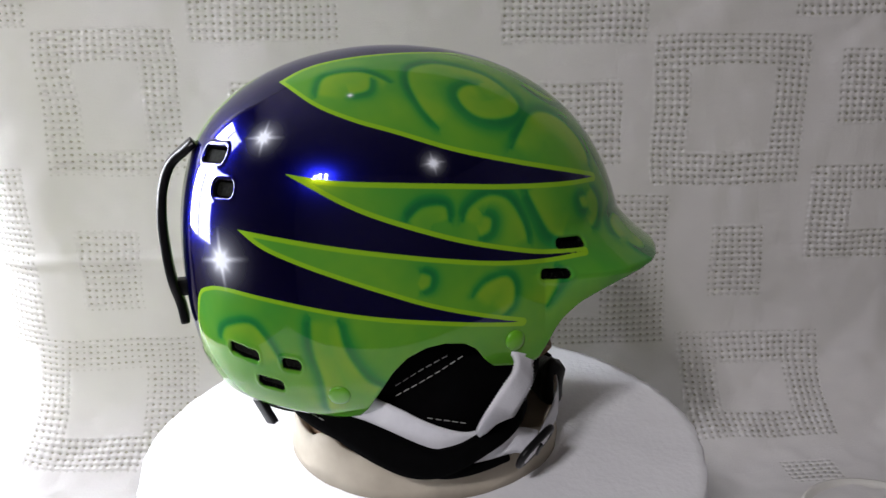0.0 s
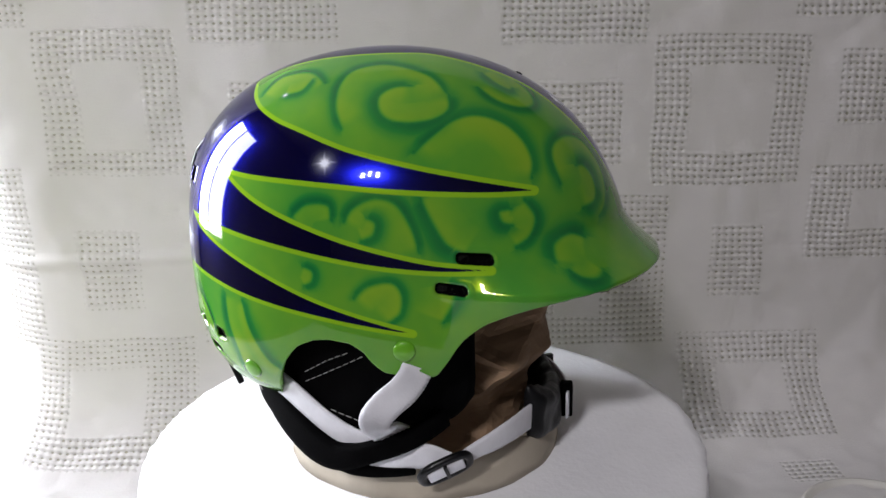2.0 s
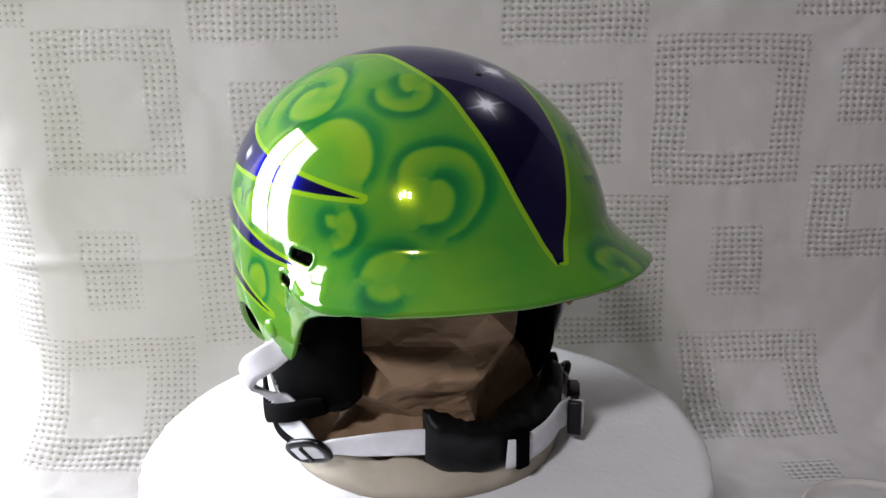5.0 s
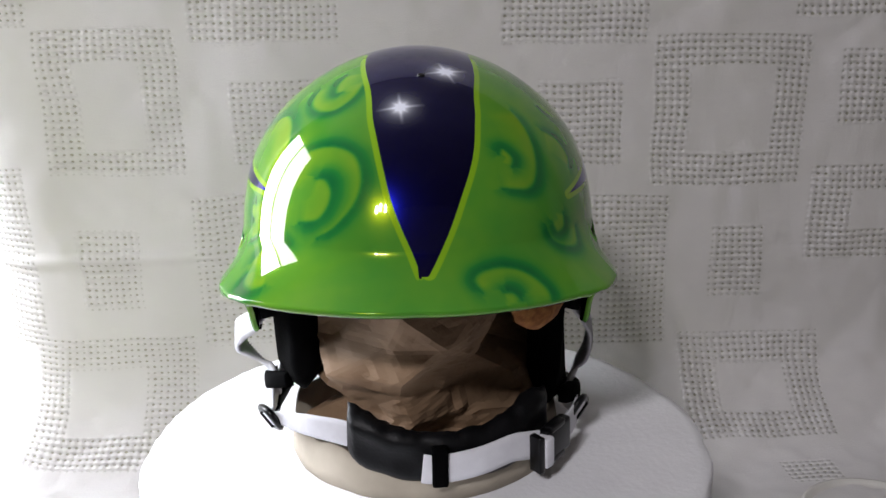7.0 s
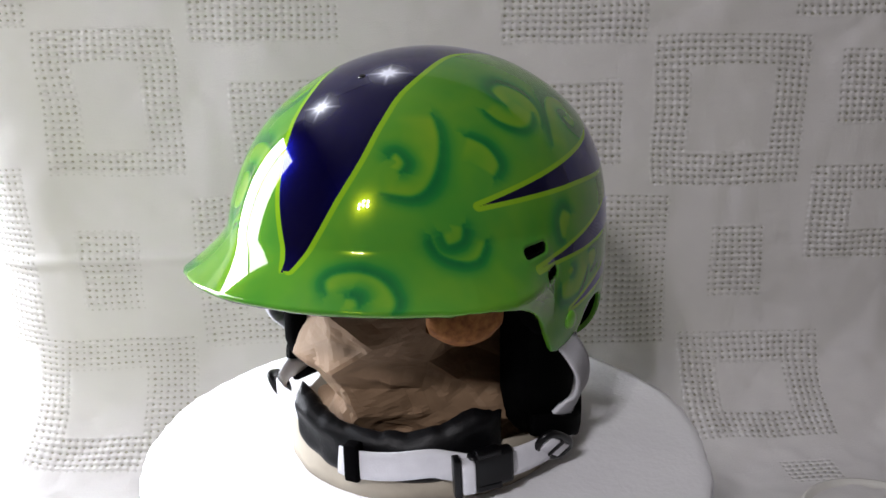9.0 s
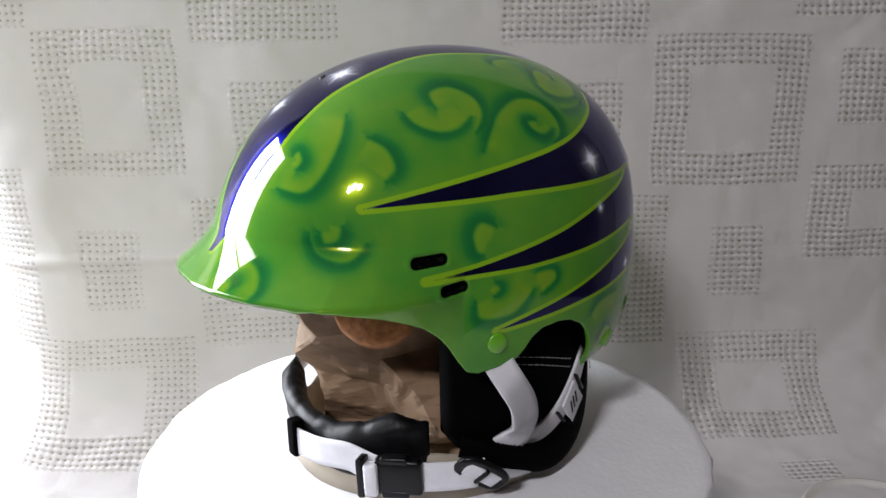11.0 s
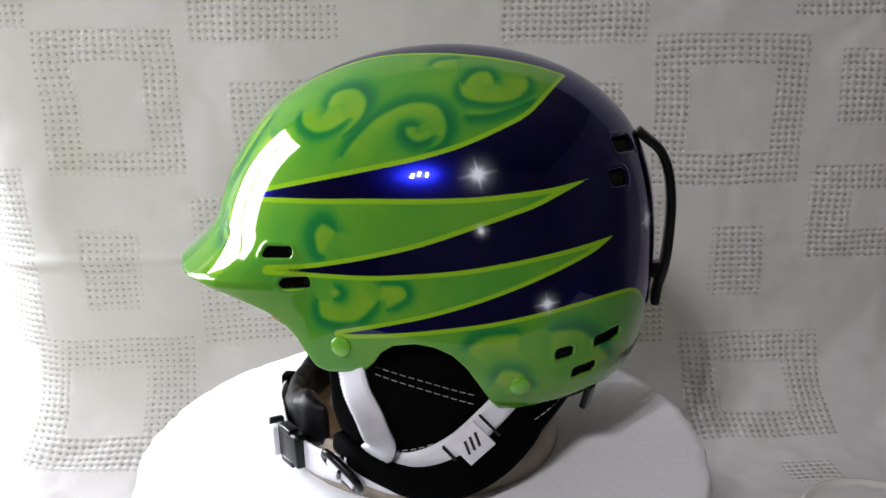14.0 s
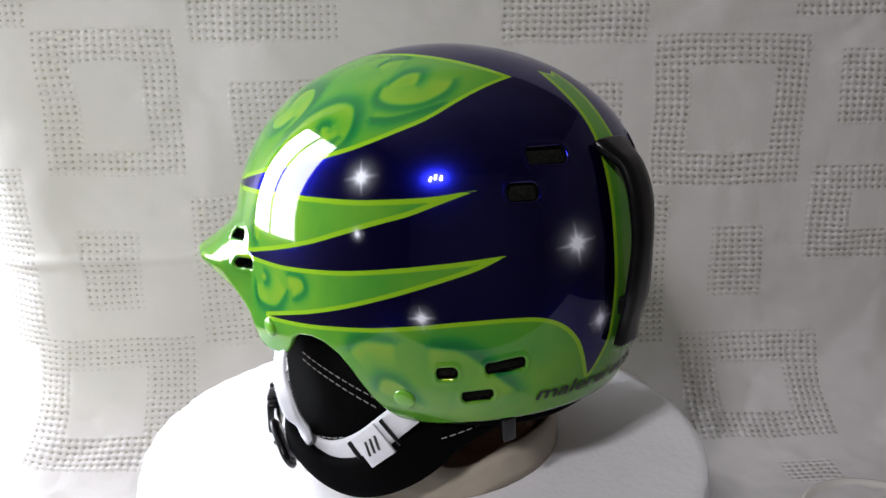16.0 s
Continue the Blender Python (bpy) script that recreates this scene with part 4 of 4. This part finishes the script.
    for v in quilt.verts:
        # soft, slightly ragged fleece along the top
        v.co.z += 0.0022 * noise.noise(v.co * 170) * max(0.0, min(1.0, (v.co.z + FLOAT_Z - 0.074) / 0.01))
        v.co += Vector((v.co.x, v.co.y, 0)).normalized() * 0.0018 * noise.noise(v.co * 70)
    part("chin_pad", quilt, MAT_PAD, h, "quilted black chin pad with a soft sheen")
    bm = ribbon(bmesh.new(), [(-0.6, 0.066, 0.0045), (2, 0.0655, 0.0052), (6, 0.0655, 0.0052), (18, 0.0665, 0.0046), (30, 0.0685, 0.0040), (36, 0.067, 0.005), (43, 0.0645, 0.007), (53, 0.0630, 0.008), (62, 0.0630, 0.009), (72, 0.0635, 0.0095)], 0.0185, 0.0015, 12, 0.08)
    part("chin_strap", bm, MAT_WEB, h, "white webbing chin strap")
    bm = bmesh.new()
    box(bm, -0.0048, -0.0120, -0.004, 0.0048, 0.0120, 0.0040, 0.0016)
    part("pad_loop", placed(bm, 5.0, 0.0668, 0.0045), MAT_BLACK, h, "black fabric loop on the chin pad")
    # side release buckle
    bm = bmesh.new()
    box(bm, -0.0140, -0.0110, -0.0042, 0.0140, 0.0110, 0.0042, 0.0025)
    buckle = part("buckle", placed(bm, 49, 0.0640, 0.0090, 2), MAT_PLASTIC, h, "black plastic side release buckle")
    for sgn in (1, -1):
        bm = bmesh.new()
        box(bm, -0.010, sgn * 0.0105 - 0.0022, -0.0035, 0.006, sgn * 0.0105 + 0.0022, 0.0035, 0.0012)
        part("prong", placed(bm, 49, 0.0640, 0.0100, 2), MAT_PLASTIC, buckle)
    bm = bmesh.new()
    box(bm, -0.0040, -0.0098, -0.003, 0.0040, 0.0098, 0.0058, 0.0015)
    part("strap_loop", placed(bm, 41.4, 0.0628, 0.0110, 2), MAT_WEB, buckle, "white webbing end in the buckle")
    bm = bmesh.new()
    box(bm, -0.0022, -0.0120, -0.003, 0.0022, 0.0120, 0.0062, 0.001)
    part("bar", placed(bm, 38.2, 0.0628, 0.0097, 2), MAT_PLASTIC, buckle)
    # nape pad under the rear rim
    f = soft_panel([132, 146, 160, 180, 200, 214, 228], [0.125, 0.122, 0.120, 0.119, 0.120, 0.122, 0.125], [0.102, 0.098, 0.096, 0.096, 0.096, 0.098, 0.104], 0.004, 0.012)
    part("nape_pad", f, MAT_BLACK, h, "black nape pad below the rear rim")
    for p0 in (151, 209):
        bm = bmesh.new()
        box(bm, -0.004, -0.009, -0.002, 0.004, 0.009, 0.002, 0.001)
        part("nape_hook", placed(bm, p0, 0.100, 0.014, 12, 20), MAT_PLASTIC, h)
    # goggle strap holder on the back
    back = spline([(0.1395, 0.2530), (0.1455, 0.2480), (0.1535, 0.2405), (0.1590, 0.2270), (0.1615, 0.2080), (0.1612, 0.1880), (0.1595, 0.1700), (0.1560, 0.1550), (0.1545, 0.1440)], 8)
    bm = bmesh.new()
    rings = []
    t = np.gradient(back, axis=0)
    t /= np.linalg.norm(t, axis=1, keepdims=True)
    for k, (y, zz) in enumerate(back):
        g = k / (len(back) - 1)
        w = 0.0150 - 0.0050 * min(1, g / 0.35) + 0.0008 * math.sin(g * 20)
        ny, nz = -t[k, 1], t[k, 0]
        if ny < 0:
            ny, nz = -ny, -nz
        ring = []
        for u, v in ((-1, -0.6), (-1, 0.3), (-0.86, 0.9), (-0.4, 1.1), (0.4, 1.1), (0.86, 0.9), (1, 0.3), (1, -0.6), (0.8, -0.9), (-0.8, -0.9)):
            ring.append(bm.verts.new((u * w, y + ny * v * 0.0028, zz - FLOAT_Z + nz * v * 0.0028)))
        rings.append(ring)
    for a, b in zip(rings, rings[1:]):
        for i in range(10):
            bm.faces.new((a[i], a[(i + 1) % 10], b[(i + 1) % 10], b[i]))
    bm.faces.new(rings[0])
    bm.faces.new(rings[-1])
    part("goggle_clip", bm, MAT_PLASTIC, h, "black plastic goggle strap clip on the back")
    bm = bmesh.new()
    box(bm, -0.006, 0.147, 0.160 - FLOAT_Z, 0.006, 0.1600, 0.170 - FLOAT_Z, 0.002)
    part("clip_stud", bm, MAT_PLASTIC, h)
    # small screw in the front stripe
    bm = bmesh.new()
    lathe(bm, [(0.0022, -0.001), (0.0022, 0.0003), (0.0014, 0.0007), (0.0003, 0.0005)], 16)
    c = Vector(shell_point(np.array(2.6), np.array(-0.0015)))
    d = Vector((0.03, -0.44, 0.9)).normalized()
    bmesh.ops.transform(bm, matrix=Matrix.Translation(c) @ d.to_track_quat("Z", "Y").to_matrix().to_4x4(), verts=bm.verts)
    part("screw", bm, MAT_PLASTIC, h)
    lettering(h)


def lettering(h):
    """The words along the rear rim, bent to the shell."""
    cu = bpy.data.curves.new("lettering", "FONT")
    cu.body, cu.size, cu.resolution_u, cu.shear, cu.offset = "malerei\u00b7airb", 1.0, 3, 0.18, 0.012
    tmp = new("lettering_source", cu)
    dg = bpy.context.evaluated_depsgraph_get()
    me = bpy.data.meshes.new_from_object(tmp.evaluated_get(dg))
    bpy.data.objects.remove(tmp)
    bm = bmesh.new()
    bm.from_mesh(me)
    bpy.data.meshes.remove(me)
    bmesh.ops.triangulate(bm, faces=bm.faces[:])
    for _ in range(2):
        bmesh.ops.subdivide_edges(bm, edges=[e for e in bm.edges if e.calc_length() > 0.12], cuts=1)
    wide = max(v.co.x for v in bm.verts)
    for v in bm.verts:
        deg = 154.5 + (v.co.x / wide) * 38.0
        zz = -0.1695 + v.co.y * 0.0122
        p = shell_point(np.array(deg), np.array(zz))
        n = Vector((p[0], p[1] - MID_Y, -0.03)).normalized()
        v.co = Vector(p) + n * 0.0006
    bmesh.ops.triangulate(bm, faces=bm.faces[:])
    part("lettering", bm, MAT_TAG_INK, h, "black lettering along the rear rim", False)


fittings(HELMET)


# ---- what carries the helmet ----
def paper_head():
    """Kraft paper crumpled into a head: broad flat panels that meet in creases, standing on the disc."""
    rows = [(0.041, 0.072, 0.068, 0.068), (0.060, 0.076, 0.072, 0.071), (0.080, 0.079, 0.076, 0.076), (0.100, 0.080, 0.081, 0.081), (0.118, 0.082, 0.090, 0.087),
            (0.136, 0.084, 0.098, 0.094), (0.154, 0.085, 0.100, 0.098), (0.176, 0.083, 0.100, 0.100), (0.205, 0.074, 0.094, 0.092), (0.240, 0.050, 0.064, 0.06)]
    rng = np.random.RandomState(12)
    bm = bmesh.new()
    n = 11
    grid = []
    for i, (z, a, f, b) in enumerate(rows):
        ring = []
        edge = i in (0, len(rows) - 1)
        for k in range(n):
            t = 2 * math.pi * (k + 0.5 * (i % 2) + (0 if edge else rng.uniform(-0.34, 0.34))) / n
            sn, c = math.sin(t), math.cos(t)
            push = 0 if edge else rng.choice((-0.034, -0.018, -0.004, 0.007, 0.012)) + rng.uniform(-0.002, 0.002)
            rise = 0 if edge else rng.uniform(-0.006, 0.006)
            ring.append(bm.verts.new(((a + push) * sn, 0.008 - ((f if c > 0 else b) + push) * c, z + rise)))
        grid.append(ring)
    for i, (r0, r1) in enumerate(zip(grid, grid[1:])):
        for k in range(n):
            j = (k + 1) % n
            if i % 2 == 0:
                bm.faces.new((r0[k], r0[j], r1[k]))
                bm.faces.new((r0[j], r1[j], r1[k]))
            else:
                bm.faces.new((r0[k], r0[j], r1[j]))
                bm.faces.new((r0[k], r1[j], r1[k]))
    bm.faces.new(grid[0])
    bm.faces.new(grid[-1])
    bmesh.ops.triangulate(bm, faces=bm.faces[:])
    # finer mesh; creases slightly rounded, faint buckles across the panels
    bmesh.ops.subdivide_edges(bm, edges=bm.edges[:], cuts=7, use_grid_fill=True)
    for _ in range(1):
        bmesh.ops.smooth_vert(bm, verts=bm.verts[:], factor=0.5, use_axis_x=True, use_axis_y=True, use_axis_z=True)
    for v in bm.verts:
        if v.co.z > 0.045:
            out = Vector((v.co.x, v.co.y, 0)).normalized()
            v.co += out * (0.0026 * noise.noise(v.co * 45) - 0.0040 * abs(noise.noise(v.co * 80 + Vector((4, 2, 7)))))
    lift = 0.0405 - min(v.co.z for v in bm.verts)
    for v in bm.verts:
        v.co.z += lift
    ob = mesh_object("paper_head", bm, MAT_PAPER, False)
    return tagged(ob, "head of crumpled brown kraft paper inside the helmet", "paper head")


def card_collar():
    bm = bmesh.new()
    lathe(bm, [(0.083, 0.0402), (0.0945, 0.0402), (0.0938, 0.047), (0.0930, 0.055), (0.0915, 0.065), (0.0895, 0.0653), (0.083, 0.050)], 96)
    for v in bm.verts:
        a = math.atan2(v.co.y, v.co.x)
        if v.co.z > 0.045:
            v.co.z += 0.0090 * noise.noise((3 * math.cos(a), 3 * math.sin(a), 1.0)) + 0.001 * noise.noise((14 * math.cos(a), 14 * math.sin(a), 3.0))
        k = 1 + 0.014 * noise.noise((2.5 * math.cos(a), 2.5 * math.sin(a), 7.0)) - 0.012 * abs(noise.noise((7 * math.cos(a), 7 * math.sin(a), v.co.z * 60)))
        v.co.x *= k
        v.co.y *= k
    return tagged(mesh_object("card_collar", bm, MAT_CARD), "beige cardboard collar on the white disc", "collar")


MAT_CORK = mottled("cork", (0.17, 0.055, 0.012), (0.36, 0.15, 0.04), 220.0, 0.9, 0.5, 300.0)


def cork_block():
    f = soft_panel([30, 36, 42, 48, 54], [0.192, 0.192, 0.192, 0.190, 0.186], [0.150, 0.143, 0.140, 0.142, 0.150], 0.005, 0.014, 10, 24)
    for v in f.verts:
        v.co.z += FLOAT_Z
        v.co += Vector((v.co.x, v.co.y, 0)).normalized() * 0.0015 * noise.noise(v.co * 90)
    return tagged(mesh_object("cork_piece", f, MAT_CORK), "rough orange-brown cork piece between paper head and helmet", "cork")


PAPER_HEAD = paper_head()
COLLAR = card_collar()
CORK = cork_block()


TURNING = [(TURNTABLE, 0, 0, 0), (HELMET, -0.0005, 0, FLOAT_Z), (PAPER_HEAD, 0, 0, 0), (COLLAR, 0, 0, 0), (CORK, 0, 0, 0)]


def motions():
    """The disc and all that stands on it turn clockwise together."""
    rows = []
    for k in range(33):
        t = k * 0.5
        rows.append((t, 107.383 - 15.8377 * t + 0.0711659 * t ** 2 - 0.00144706 * t ** 3))
    for ob, x, y, z in TURNING:
        walk(ob, [(t, pose(0, 0, 0, 0, 0, a) @ pose(x, y, z)) for t, a in rows])


motions()
